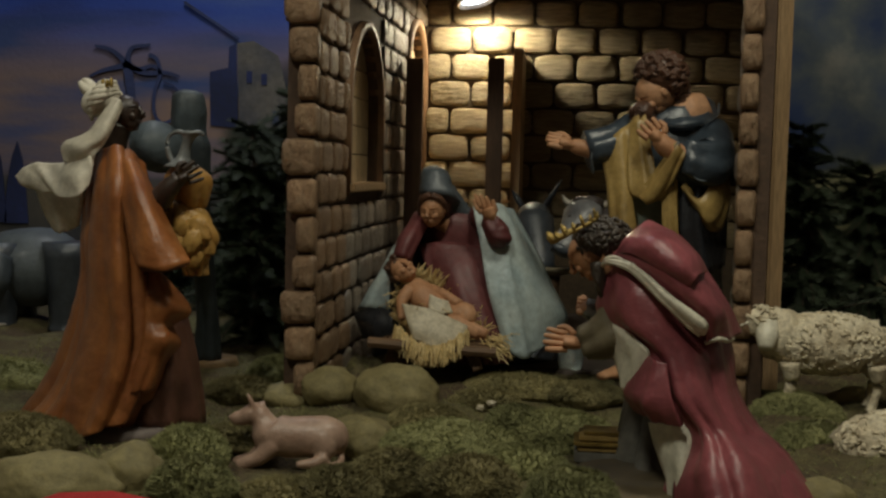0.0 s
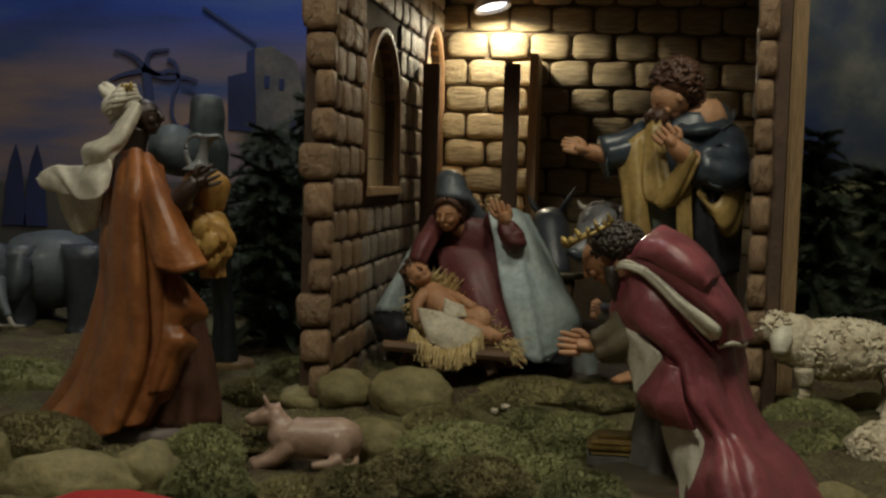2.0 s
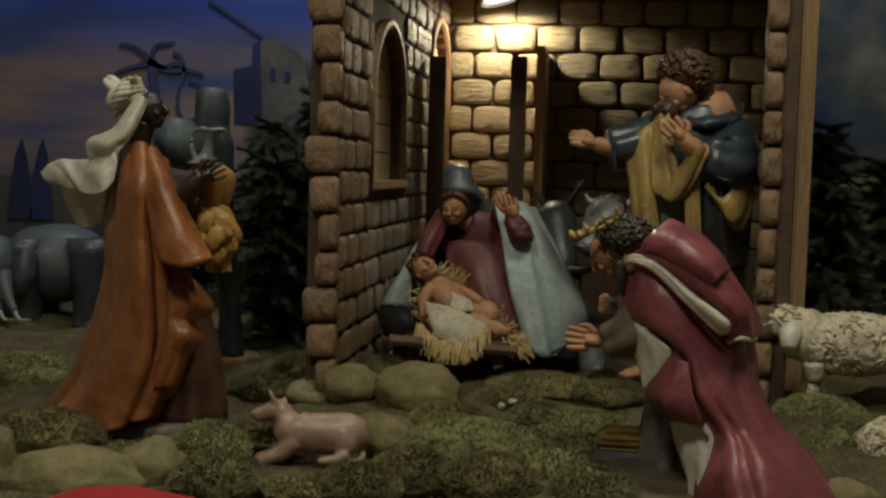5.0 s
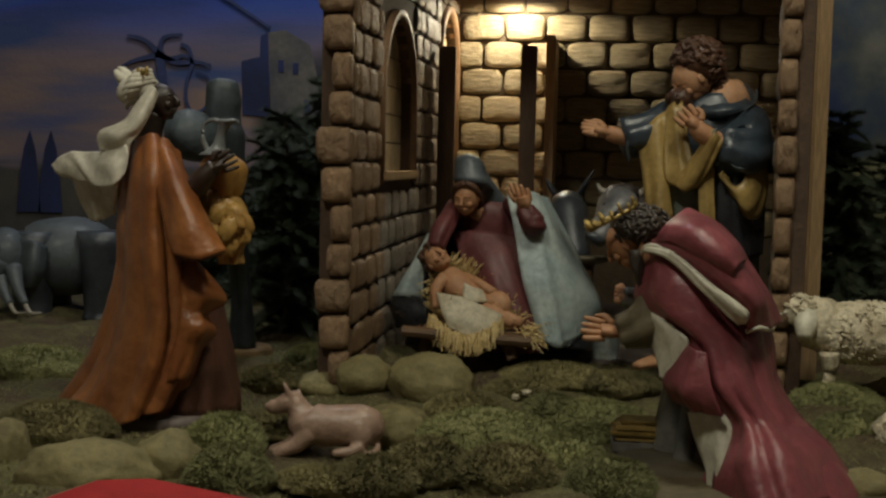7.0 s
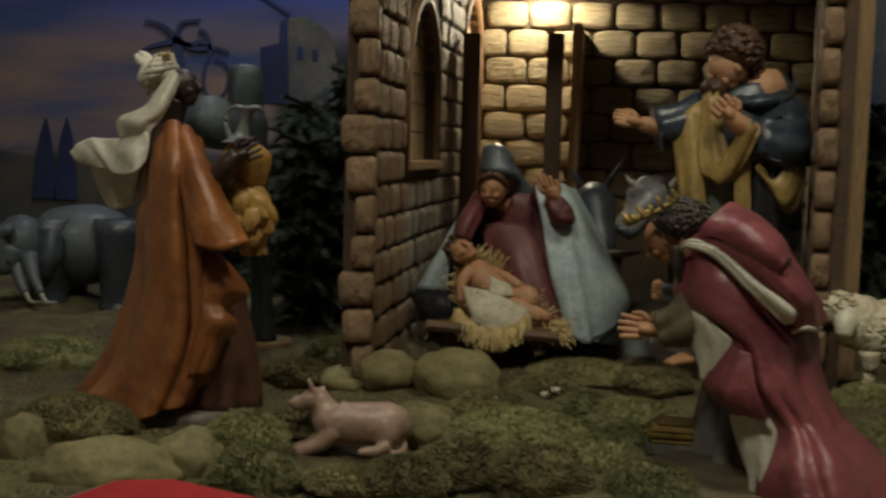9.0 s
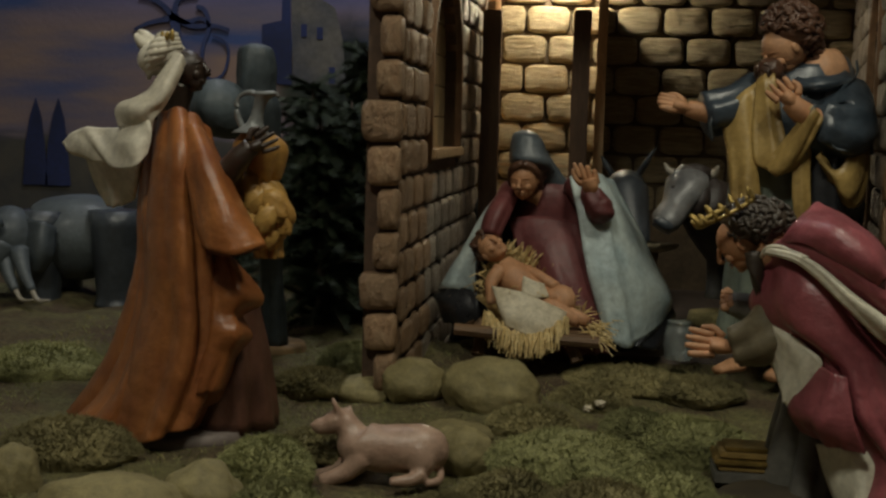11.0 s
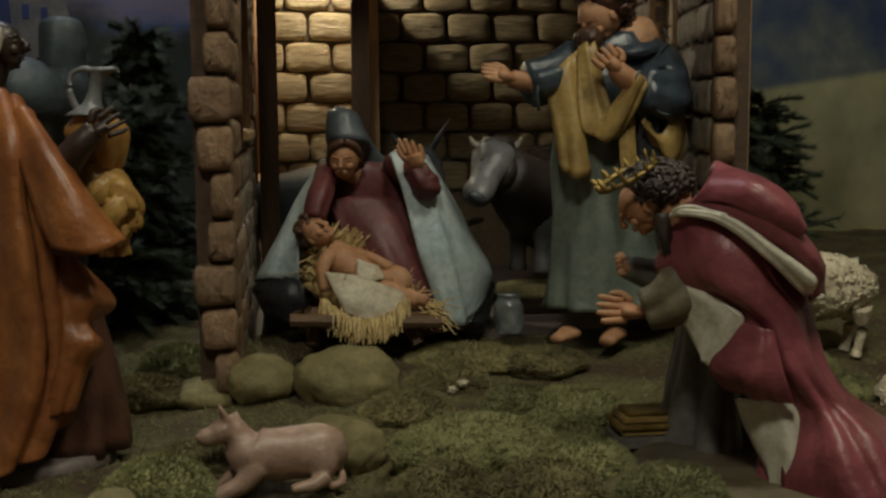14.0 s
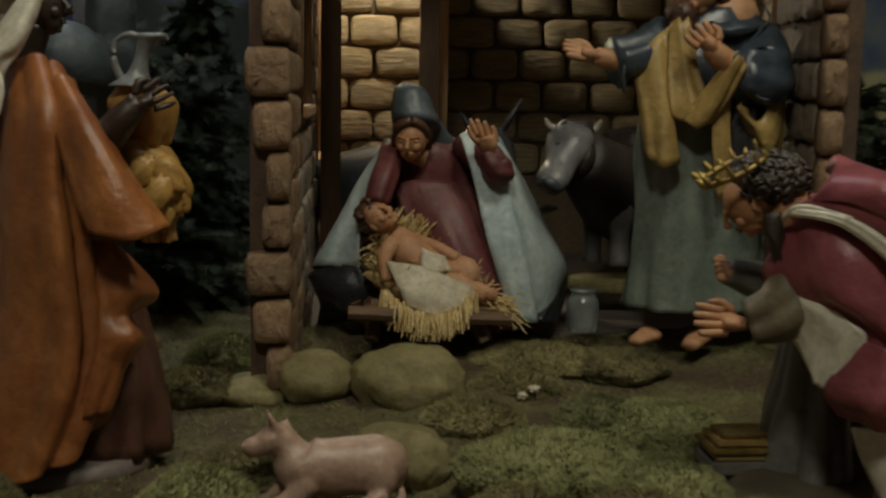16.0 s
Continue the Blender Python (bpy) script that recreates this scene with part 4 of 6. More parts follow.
    tube(bm, [(0.085, 0.370, 0.559), (0.070, 0.310, 0.522), (0.059, 0.290, 0.485)], [0.020, 0.019, 0.015], 0, n=24, folds=6, amp=0.004)
    statue("seated_woman_statue", bm, [RED, SKIN, VEIL, PALEBLUE, NIGHT, DARKBLUE, BROWNHAIR], "seated statue in a wine-red dress and pale blue cloak")


def manger():
    t = thing("manger", "low wooden manger heaped with straw", "manger", at=(0.140, 0.250, 0.304))
    o = Vector(t.location)
    def rel(p):
        return Vector(p) - o
    bm = bmesh.new()
    for a, b in (((0.058, 0.250, 0.343), (0.050, 0.220, 0.291)), ((0.027, 0.310, 0.335), (0.064, 0.350, 0.270)), ((0.195, 0.230, 0.336), (0.217, 0.210, 0.290)), ((0.222, 0.290, 0.334), (0.188, 0.350, 0.273))):
        lb = bmesh.new()
        tube(lb, [rel(a), rel(b)], [0.011, 0.011], 0, n=6, steps=2)
        part("leg", lb, MANGERW, t)
    box(bm, (-0.10, -0.055, 0.022), (0.095, 0.075, 0.036), 0.004)
    part("bed_board", bm, MANGERW, t)
    for y in (-0.062, 0.078):
        rb = bmesh.new()
        tube(rb, [(-0.125, y, 0.034), (0.0, y, 0.028), (0.11, y, 0.024)], [0.010, 0.011, 0.010], 0, n=8)
        part("rail", rb, MANGERW, t)
    # straw stalks, too many to count
    rnd = random.Random(5)
    sb = bmesh.new()
    def stalk(p, d, w):
        d = Vector(d)
        s = d.cross(Vector((rnd.uniform(-1, 1), rnd.uniform(-1, 1), rnd.uniform(-1, 1)))).normalized() * w
        u = d.cross(s).normalized() * w
        p = Vector(p)
        bend = Vector((0, 0, -0.12 * d.length))
        rings = [[p + s, p + u, p - s, p - u], [p + d * 0.5 + s - bend * 0.6, p + d * 0.5 + u - bend * 0.6, p + d * 0.5 - s - bend * 0.6, p + d * 0.5 - u - bend * 0.6], [p + d + s * 0.6, p + d + u * 0.6, p + d - s * 0.6, p + d - u * 0.6]]
        skin(sb, rings)
    a, b = rel((0.033, 0.310, 0.416)), rel((0.250, 0.270, 0.338))
    for k in range(520):
        u = rnd.random()
        p = a.lerp(b, u) + Vector((rnd.gauss(0, 0.006), rnd.uniform(-0.07, 0.09), rnd.uniform(-0.025, 0.012)))
        d = Vector((rnd.uniform(-0.5, 1), rnd.uniform(-1, 1), rnd.uniform(-0.4, 0.5))).normalized() * rnd.uniform(0.02, 0.045)
        stalk(p, d, 0.0011)
    hem = spline([rel((0.066, 0.200, 0.366)), rel((0.100, 0.180, 0.342)), rel((0.148, 0.175, 0.335)), rel((0.195, 0.190, 0.362))], 20)
    for k in range(300):
        p = Vector(hem[rnd.randrange(len(hem))]) + Vector((rnd.gauss(0, 0.002), rnd.uniform(-0.006, 0.01), rnd.uniform(0, 0.006)))
        stalk(p, (rnd.uniform(-0.008, 0.008), rnd.uniform(-0.012, 0.0), rnd.uniform(-0.042, -0.022)), rnd.uniform(0.0012, 0.0022))
    back = spline([rel((0.081, 0.320, 0.458)), rel((0.130, 0.310, 0.435)), rel((0.170, 0.300, 0.407)), rel((0.223, 0.270, 0.353))], 20)
    for k in range(220):
        p = Vector(back[rnd.randrange(len(back))]) + Vector((rnd.gauss(0, 0.003), rnd.uniform(-0.01, 0.01), rnd.uniform(-0.012, 0.0)))
        stalk(p, (rnd.uniform(-0.004, 0.022), rnd.uniform(-0.015, 0.01), rnd.uniform(0.004, 0.028)), rnd.uniform(0.0012, 0.002))
    for k in range(120):
        u = rnd.random()
        p = a.lerp(b, u) + Vector((0.02, 0.05, 0.01))
        stalk(p, (rnd.uniform(-0.01, 0.03), rnd.uniform(-0.01, 0.02), rnd.uniform(0.005, 0.03)), 0.0011)
    for k in range(60):
        p = b + Vector((rnd.uniform(-0.03, 0.0), rnd.uniform(-0.07, 0.05), rnd.uniform(-0.01, 0.01)))
        stalk(p, (rnd.uniform(0.01, 0.035), rnd.uniform(-0.02, 0.01), rnd.uniform(-0.03, 0.005)), 0.0011)
    tagged(part("straw", sb, STRAW, t, "golden straw stalks"), kind="stuff")
    cb = bmesh.new()
    blob(cb, (a + b) / 2 + Vector((0.0, 0.01, -0.03)), (0.105, 0.07, 0.03), 0, (0, 20, 0), rough=0.25, seed=4)
    part("straw_bed", cb, STRAW, t, "", True)


def linen():
    bm = bmesh.new()
    sheet(bm, [[(0.070, 0.230, 0.405), (0.126, 0.210, 0.399), (0.195, 0.210, 0.370)], [(0.087, 0.195, 0.373), (0.141, 0.185, 0.361), (0.193, 0.190, 0.355)], [(0.096, 0.190, 0.348), (0.142, 0.180, 0.334), (0.186, 0.185, 0.339)]], 0, ripple=0.004, waves=3)
    tagged(finish("linen_cloth", bm, CLOTH), "off-white linen cloth draped over the manger straw", "cloth")


def child():
    bm = bmesh.new()
    face(bm, (0.063, 0.285, 0.463), 0.026, (0.15, -0.75, 0.6), 0, 1, up=(-0.7, 0, 0.6))
    blob(bm, (0.051, 0.300, 0.465), (0.024, 0.024, 0.024), 1, rough=0.15)
    curls(bm, (0.053, 0.298, 0.466), (0.024, 0.024, 0.024), 1, 40, 4, 0.008, lambda d: d.x < 0.2 or d.y > 0.2)
    loft(bm, [((0.081, 0.280, 0.432), 0.022, 0.024), ((0.102, 0.270, 0.416), 0.034, 0.03), ((0.131, 0.260, 0.397), 0.033, 0.03), ((0.161, 0.255, 0.381), 0.03, 0.028)], 0, 24, level=False)
    sheet(bm, [[(0.123, 0.230, 0.425), (0.140, 0.225, 0.419), (0.155, 0.235, 0.413)], [(0.120, 0.220, 0.398), (0.142, 0.215, 0.392), (0.164, 0.225, 0.394)]], 2, ripple=0.002, waves=2)
    tube(bm, [(0.084, 0.255, 0.430), (0.069, 0.240, 0.409), (0.072, 0.230, 0.376)], [0.015, 0.012, 0.009], 0)
    tube(bm, [(0.099, 0.290, 0.427), (0.136, 0.260, 0.426), (0.176, 0.240, 0.408)], [0.014, 0.011, 0.008], 0)
    tube(bm, [(0.159, 0.250, 0.385), (0.190, 0.240, 0.391), (0.194, 0.230, 0.368), (0.232, 0.220, 0.355)], [0.022, 0.018, 0.014, 0.009], 0)
    tube(bm, [(0.155, 0.240, 0.375), (0.186, 0.225, 0.368), (0.216, 0.220, 0.354)], [0.02, 0.015, 0.009], 0)
    statue("child_statue", bm, [SKIN, BROWNHAIR, CLOTH], "small lying child figure resting on straw")


def joseph():
    bm = bmesh.new()
    loft(bm, [((0.554, 0.300, 0.677), 0.09, 0.055), ((0.553, 0.300, 0.572), 0.10, 0.065), ((0.558, 0.300, 0.465), 0.10, 0.07), ((0.556, 0.300, 0.369), 0.105, 0.075), ((0.553, 0.300, 0.328), 0.105, 0.078)], 0, 56, 12, 0.013, 0.7, seed=2)
    loft(bm, [((0.571, 0.300, 0.783), 0.045, 0.04), ((0.562, 0.300, 0.746), 0.085, 0.055), ((0.568, 0.290, 0.688), 0.10, 0.066), ((0.573, 0.300, 0.641), 0.105, 0.066)], 1, 48, 6, 0.007, seed=5)
    face(bm, (0.524, 0.270, 0.808), 0.039, (-0.78, -0.35, -0.72), 2, 6)
    blob(bm, (0.503, 0.250, 0.768), (0.022, 0.022, 0.024), 3, rough=0.2, freq=5)
    curls(bm, (0.503, 0.250, 0.771), (0.022, 0.022, 0.026), 3, 70, 1, 0.006, lambda d: d.z < 0.3)
    blob(bm, (0.535, 0.280, 0.838), (0.047, 0.048, 0.042), 3, (0, 15, 0), rough=0.1, seed=2)
    curls(bm, (0.535, 0.280, 0.838), (0.047, 0.048, 0.042), 3, 260, 2, 0.0085, lambda d: d.z > -0.1 or d.x > 0.3)
    curls(bm, (0.567, 0.300, 0.803), (0.022, 0.03, 0.034), 3, 120, 3, 0.008, lambda d: True)
    tube(bm, [(0.550, 0.290, 0.771), (0.581, 0.300, 0.767), (0.618, 0.310, 0.779)], [0.03, 0.045, 0.035], 2)
    sheet(bm, [[(0.537, 0.240, 0.743), (0.570, 0.220, 0.743), (0.612, 0.240, 0.750), (0.638, 0.300, 0.768), (0.637, 0.340, 0.792)], [(0.547, 0.250, 0.757), (0.576, 0.235, 0.757), (0.608, 0.255, 0.766), (0.625, 0.300, 0.784), (0.612, 0.340, 0.805)]], 1, ripple=0.003, waves=2, thick=0.012)
    tube(bm, [(0.494, 0.290, 0.733), (0.451, 0.270, 0.710), (0.403, 0.255, 0.697)], [0.040, 0.036, 0.034], 1, n=32, folds=7, amp=0.006, seed=2)
    tube(bm, [(0.427, 0.260, 0.697), (0.391, 0.255, 0.704), (0.375, 0.255, 0.708)], [0.018, 0.015, 0.013], 2)
    hand(bm, (0.382, 0.255, 0.706), (0.326, 0.260, 0.721), 2, 0.026, (0, 0.6, 0.5))
    tube(bm, [(0.622, 0.280, 0.731), (0.617, 0.220, 0.679), (0.565, 0.190, 0.687)], [0.044, 0.046, 0.032], 1, n=32, folds=7, amp=0.008, seed=4)
    tube(bm, [(0.570, 0.195, 0.689), (0.539, 0.185, 0.708), (0.526, 0.185, 0.721)], [0.020, 0.016, 0.014], 2)
    hand(bm, (0.534, 0.185, 0.714), (0.498, 0.190, 0.750), 2, 0.026, (0.7, 0, 0.6))
    # mustard and grey-green drapery
    sheet(bm, [[(0.505, 0.235, 0.768), (0.490, 0.235, 0.762), (0.481, 0.240, 0.752)], [(0.528, 0.210, 0.656), (0.503, 0.205, 0.645), (0.478, 0.220, 0.654)], [(0.538, 0.200, 0.621), (0.518, 0.190, 0.610), (0.494, 0.210, 0.624)], [(0.572, 0.170, 0.697), (0.564, 0.165, 0.706), (0.557, 0.170, 0.714)]], 4, ripple=0.006, waves=2)
    sheet(bm, [[(0.481, 0.250, 0.752), (0.451, 0.240, 0.726), (0.432, 0.250, 0.684)], [(0.484, 0.220, 0.644), (0.462, 0.220, 0.633), (0.439, 0.240, 0.633)], [(0.497, 0.210, 0.553), (0.467, 0.210, 0.547), (0.446, 0.230, 0.571)]], 4, 4, ripple=0.007, waves=2, seed=2)
    sheet(bm, [[(0.562, 0.205, 0.667), (0.550, 0.200, 0.667), (0.537, 0.205, 0.664)], [(0.565, 0.200, 0.576), (0.553, 0.195, 0.576), (0.541, 0.200, 0.575)], [(0.570, 0.205, 0.505), (0.560, 0.200, 0.505), (0.551, 0.205, 0.504)]], 4, ripple=0.004, waves=1)
    sheet(bm, [[(0.657, 0.260, 0.680), (0.644, 0.230, 0.674), (0.627, 0.210, 0.669)], [(0.661, 0.250, 0.608), (0.642, 0.210, 0.604), (0.616, 0.190, 0.628)], [(0.639, 0.230, 0.559), (0.618, 0.190, 0.573), (0.596, 0.185, 0.618)], [(0.584, 0.215, 0.627), (0.580, 0.195, 0.632), (0.573, 0.190, 0.642)]], 4, ripple=0.006, waves=2, seed=7)
    sheet(bm, [[(0.569, 0.220, 0.647), (0.608, 0.210, 0.648), (0.648, 0.260, 0.649)], [(0.572, 0.215, 0.566), (0.611, 0.205, 0.557), (0.657, 0.260, 0.566)], [(0.585, 0.220, 0.494), (0.619, 0.210, 0.486), (0.662, 0.270, 0.493)]], 6, ripple=0.008, waves=2, seed=4)
    tube(bm, [(0.443, 0.220, 0.287), (0.476, 0.260, 0.290)], [0.012, 0.02], 2, flat=0.6)
    tube(bm, [(0.526, 0.220, 0.280), (0.556, 0.260, 0.287)], [0.012, 0.02], 2, flat=0.6)
    # thin pale tubes stand in for the highlights along the cloak edges
    for rim in ([(0.541, 0.215, 0.747), (0.568, 0.200, 0.742), (0.603, 0.215, 0.749), (0.634, 0.250, 0.766), (0.643, 0.300, 0.791)], [(0.556, 0.190, 0.639), (0.549, 0.175, 0.678), (0.561, 0.170, 0.716)], [(0.416, 0.235, 0.656), (0.411, 0.225, 0.685), (0.422, 0.235, 0.714)], [(0.573, 0.175, 0.679), (0.597, 0.170, 0.650), (0.639, 0.195, 0.653)]):
        tube(bm, rim, [0.0022] * len(rim), 7, n=8)
    statue("bearded_man_statue", bm, [GREENROBE, DARKBLUE, SKIN, BROWNHAIR, OCHRE2, GREENROBE, NIGHT, VEIL], "bearded standing statue in a slate-blue cloak with mustard drapery")


def king_kneeling():
    bm = bmesh.new()
    loft(bm, [((0.477, -0.330, 0.555), 0.030, 0.035), ((0.493, -0.335, 0.521), 0.050, 0.062), ((0.512, -0.345, 0.478), 0.060, 0.075), ((0.531, -0.365, 0.421), 0.052, 0.072), ((0.550, -0.380, 0.372), 0.046, 0.068), ((0.572, -0.400, 0.325), 0.056, 0.07), ((0.595, -0.425, 0.289), 0.078, 0.078), ((0.600, -0.44, 0.250), 0.098, 0.085)], 0, 72, 9, 0.006, 1.2, seed=6, steps=8)
    # cloak over the back, from the shoulder down to the train
    sheet(bm, [[(0.428, -0.345, 0.542), (0.447, -0.380, 0.555), (0.477, -0.375, 0.565), (0.510, -0.330, 0.556)],
               [(0.422, -0.350, 0.505), (0.443, -0.418, 0.512), (0.486, -0.430, 0.524), (0.544, -0.340, 0.520)],
               [(0.421, -0.352, 0.470), (0.451, -0.432, 0.472), (0.501, -0.448, 0.474), (0.577, -0.345, 0.465)],
               [(0.480, -0.428, 0.428), (0.496, -0.456, 0.434), (0.529, -0.456, 0.435), (0.587, -0.360, 0.432)],
               [(0.498, -0.440, 0.381), (0.513, -0.470, 0.389), (0.542, -0.466, 0.391), (0.593, -0.370, 0.383)],
               [(0.534, -0.452, 0.335), (0.546, -0.480, 0.345), (0.572, -0.474, 0.349), (0.620, -0.385, 0.337)],
               [(0.516, -0.465, 0.276), (0.547, -0.515, 0.309), (0.594, -0.515, 0.319), (0.654, -0.420, 0.307)],
               [(0.520, -0.475, 0.230), (0.560, -0.545, 0.261), (0.614, -0.540, 0.269), (0.685, -0.440, 0.259)]], 0, ripple=0.010, waves=3, seed=5, steps=10, crease=True)
    # cape with its hood folded down along the back
    sheet(bm, [[(0.427, -0.372, 0.547), (0.443, -0.402, 0.563), (0.465, -0.388, 0.579), (0.483, -0.330, 0.585)],
               [(0.458, -0.434, 0.544), (0.477, -0.456, 0.557), (0.503, -0.424, 0.560), (0.530, -0.345, 0.557)],
               [(0.498, -0.456, 0.513), (0.511, -0.472, 0.526), (0.531, -0.434, 0.530), (0.554, -0.345, 0.529)],
               [(0.542, -0.456, 0.482), (0.552, -0.460, 0.490), (0.566, -0.424, 0.492), (0.582, -0.345, 0.487)],
               [(0.547, -0.446, 0.454), (0.561, -0.446, 0.459), (0.579, -0.412, 0.453), (0.601, -0.345, 0.450)]], 0, ripple=0.003, waves=2, seed=2, steps=9, thick=0.008)
    sheet(bm, [[(0.439, -0.385, 0.552), (0.450, -0.408, 0.573), (0.473, -0.365, 0.589), (0.485, -0.320, 0.586)],
               [(0.463, -0.440, 0.557), (0.477, -0.455, 0.574), (0.502, -0.410, 0.576), (0.518, -0.330, 0.569)],
               [(0.499, -0.466, 0.539), (0.510, -0.474, 0.552), (0.527, -0.430, 0.554), (0.541, -0.335, 0.546)],
               [(0.522, -0.464, 0.526), (0.528, -0.466, 0.533), (0.537, -0.430, 0.534), (0.549, -0.345, 0.529)]], 0, ripple=0.003, waves=1, seed=7, steps=9, thick=0.016)
    # pale lining turned out along the cape's edge
    sheet(bm, [[(0.422, -0.380, 0.541), (0.424, -0.388, 0.546), (0.428, -0.386, 0.549)], [(0.450, -0.434, 0.537), (0.456, -0.444, 0.541), (0.462, -0.446, 0.542)], [(0.487, -0.466, 0.504), (0.494, -0.474, 0.509), (0.501, -0.472, 0.512)], [(0.524, -0.464, 0.470), (0.533, -0.472, 0.477), (0.543, -0.466, 0.482)], [(0.536, -0.456, 0.462), (0.541, -0.458, 0.464), (0.546, -0.457, 0.467)]], 4, thick=0.004, steps=8, ripple=0.002, waves=2)
    tube(bm, [(0.420, -0.375, 0.537), (0.425, -0.388, 0.548), (0.438, -0.405, 0.550), (0.456, -0.442, 0.544)], [0.0028] * 4, 4, n=8)
    tube(bm, [(0.545, -0.345, 0.532), (0.564, -0.345, 0.504), (0.584, -0.345, 0.475), (0.600, -0.345, 0.452)], [0.0018, 0.003, 0.0034, 0.002], 4, n=8)
    tube(bm, [(0.600, -0.345, 0.451), (0.581, -0.410, 0.451), (0.561, -0.446, 0.457), (0.547, -0.446, 0.452)], [0.0018] * 4, 4, n=8)
    # front edge: lining, then the red fold that laps over it, then lining again
    sheet(bm, [[(0.417, -0.345, 0.452), (0.422, -0.360, 0.465), (0.429, -0.375, 0.474)], [(0.432, -0.362, 0.429), (0.446, -0.405, 0.448), (0.464, -0.432, 0.448)], [(0.444, -0.385, 0.405), (0.462, -0.424, 0.418), (0.479, -0.440, 0.429)], [(0.451, -0.402, 0.384), (0.454, -0.412, 0.380), (0.459, -0.418, 0.384)]], 4, thick=0.006, ripple=0.002, waves=2, steps=8)
    sheet(bm, [[(0.479, -0.436, 0.432), (0.486, -0.464, 0.431), (0.498, -0.468, 0.428)], [(0.463, -0.425, 0.401), (0.480, -0.470, 0.400), (0.504, -0.478, 0.395)], [(0.454, -0.418, 0.379), (0.477, -0.470, 0.377), (0.512, -0.480, 0.372)], [(0.466, -0.420, 0.359), (0.491, -0.462, 0.355), (0.521, -0.476, 0.354)]], 0, thick=0.006, ripple=0.004, waves=2, seed=5, steps=9, crease=True)
    sheet(bm, [[(0.485, -0.410, 0.342), (0.507, -0.445, 0.349), (0.536, -0.455, 0.349)], [(0.494, -0.420, 0.311), (0.515, -0.458, 0.320), (0.542, -0.460, 0.329)], [(0.505, -0.440, 0.274), (0.518, -0.470, 0.289), (0.532, -0.464, 0.298)], [(0.512, -0.455, 0.248), (0.515, -0.466, 0.250), (0.518, -0.462, 0.258)]], 4, thick=0.006, ripple=0.004, waves=2, steps=8)
    blob(bm, (0.419, -0.335, 0.570), (0.040, 0.040, 0.029), 1, (0, 10, 0), rough=0.10, seed=3, freq=7)
    face(bm, (0.402, -0.335, 0.549), 0.029, (-0.72, 0.15, -0.65), 2, 1, up=(-0.6, 0, 0.8))
    curls(bm, (0.419, -0.335, 0.570), (0.039, 0.039, 0.028), 1, 240, 5, 0.0066, lambda d: d.z > -0.6 and d.x > -0.8)
    for k in range(5):
        tube(bm, [(0.412 + 0.004 * k, -0.365 + 0.012 * k, 0.540), (0.416 + 0.004 * k, -0.368 + 0.012 * k, 0.518), (0.424 + 0.003 * k, -0.366 + 0.012 * k, 0.490)], [0.010, 0.009, 0.004], 1, n=10, folds=3, amp=0.003, seed=k)
    tube(bm, [(0.419, -0.340, 0.549), (0.441, -0.340, 0.542)], [0.028, 0.034], 2)
    axis, e1, e2 = Vector((-0.50, 0, 0.866)), Vector((0.866, 0, 0.50)), Vector((0, 1, 0))
    cr = Vector((0.402, -0.338, 0.566)) + axis * 0.018 + Vector((-0.010, 0, 0))
    band = [cr + e1 * 0.034 * math.cos(a) + e2 * 0.034 * math.sin(a) for a in (2 * math.pi * k / 24 for k in range(25))]
    tube(bm, band, [0.0035] * 25, 3, n=6, steps=1)
    for k in range(16):
        a = 2 * math.pi * k / 16
        d = e1 * math.cos(a) + e2 * math.sin(a)
        h = 0.013 if k % 2 else 0.008
        tube(bm, [cr + d * 0.034, cr + d * 0.036 + axis * h * 0.6, cr + d * 0.038 + axis * h], [0.004, 0.003, 0.0012], 3, n=6, steps=2)
    # grey gown under the cloak
    loft(bm, [((0.500, -0.290, 0.470), 0.022, 0.028), ((0.502, -0.284, 0.420), 0.030, 0.036), ((0.504, -0.276, 0.360), 0.038, 0.048), ((0.506, -0.272, 0.300), 0.048, 0.060), ((0.508, -0.272, 0.252), 0.056, 0.070)], 5, 84, 9, 0.013, 1.0, seed=3, steps=8)
    tube(bm, [(0.447, -0.360, 0.476), (0.430, -0.360, 0.445), (0.401, -0.350, 0.430)], [0.028, 0.030, 0.024], 6, n=40, folds=7, amp=0.006)
    hand(bm, (0.399, -0.350, 0.430), (0.344, -0.352, 0.436), 2, 0.023, (0, 0.35, 0.55))
    tube(bm, [(0.444, -0.280, 0.460), (0.421, -0.280, 0.466), (0.401, -0.280, 0.471)], [0.022, 0.017, 0.013], 5)
    hand(bm, (0.406, -0.280, 0.470), (0.389, -0.280, 0.475), 2, 0.018, (0, 0.6, 0.6))
    loft(bm, [((0.55, -0.40, 0.24), 0.20, 0.14), ((0.55, -0.40, 0.262), 0.19, 0.135)], 8, 40, 5, 0.01, steps=2)
    statue("kneeling_king_statue", bm, [ROSE, HAIR, SKIN, GOLD, LINING, GREYROBE, OLIVE, DARKBLUE, BASEB], "kneeling crowned statue in a crimson cloak with white lining")


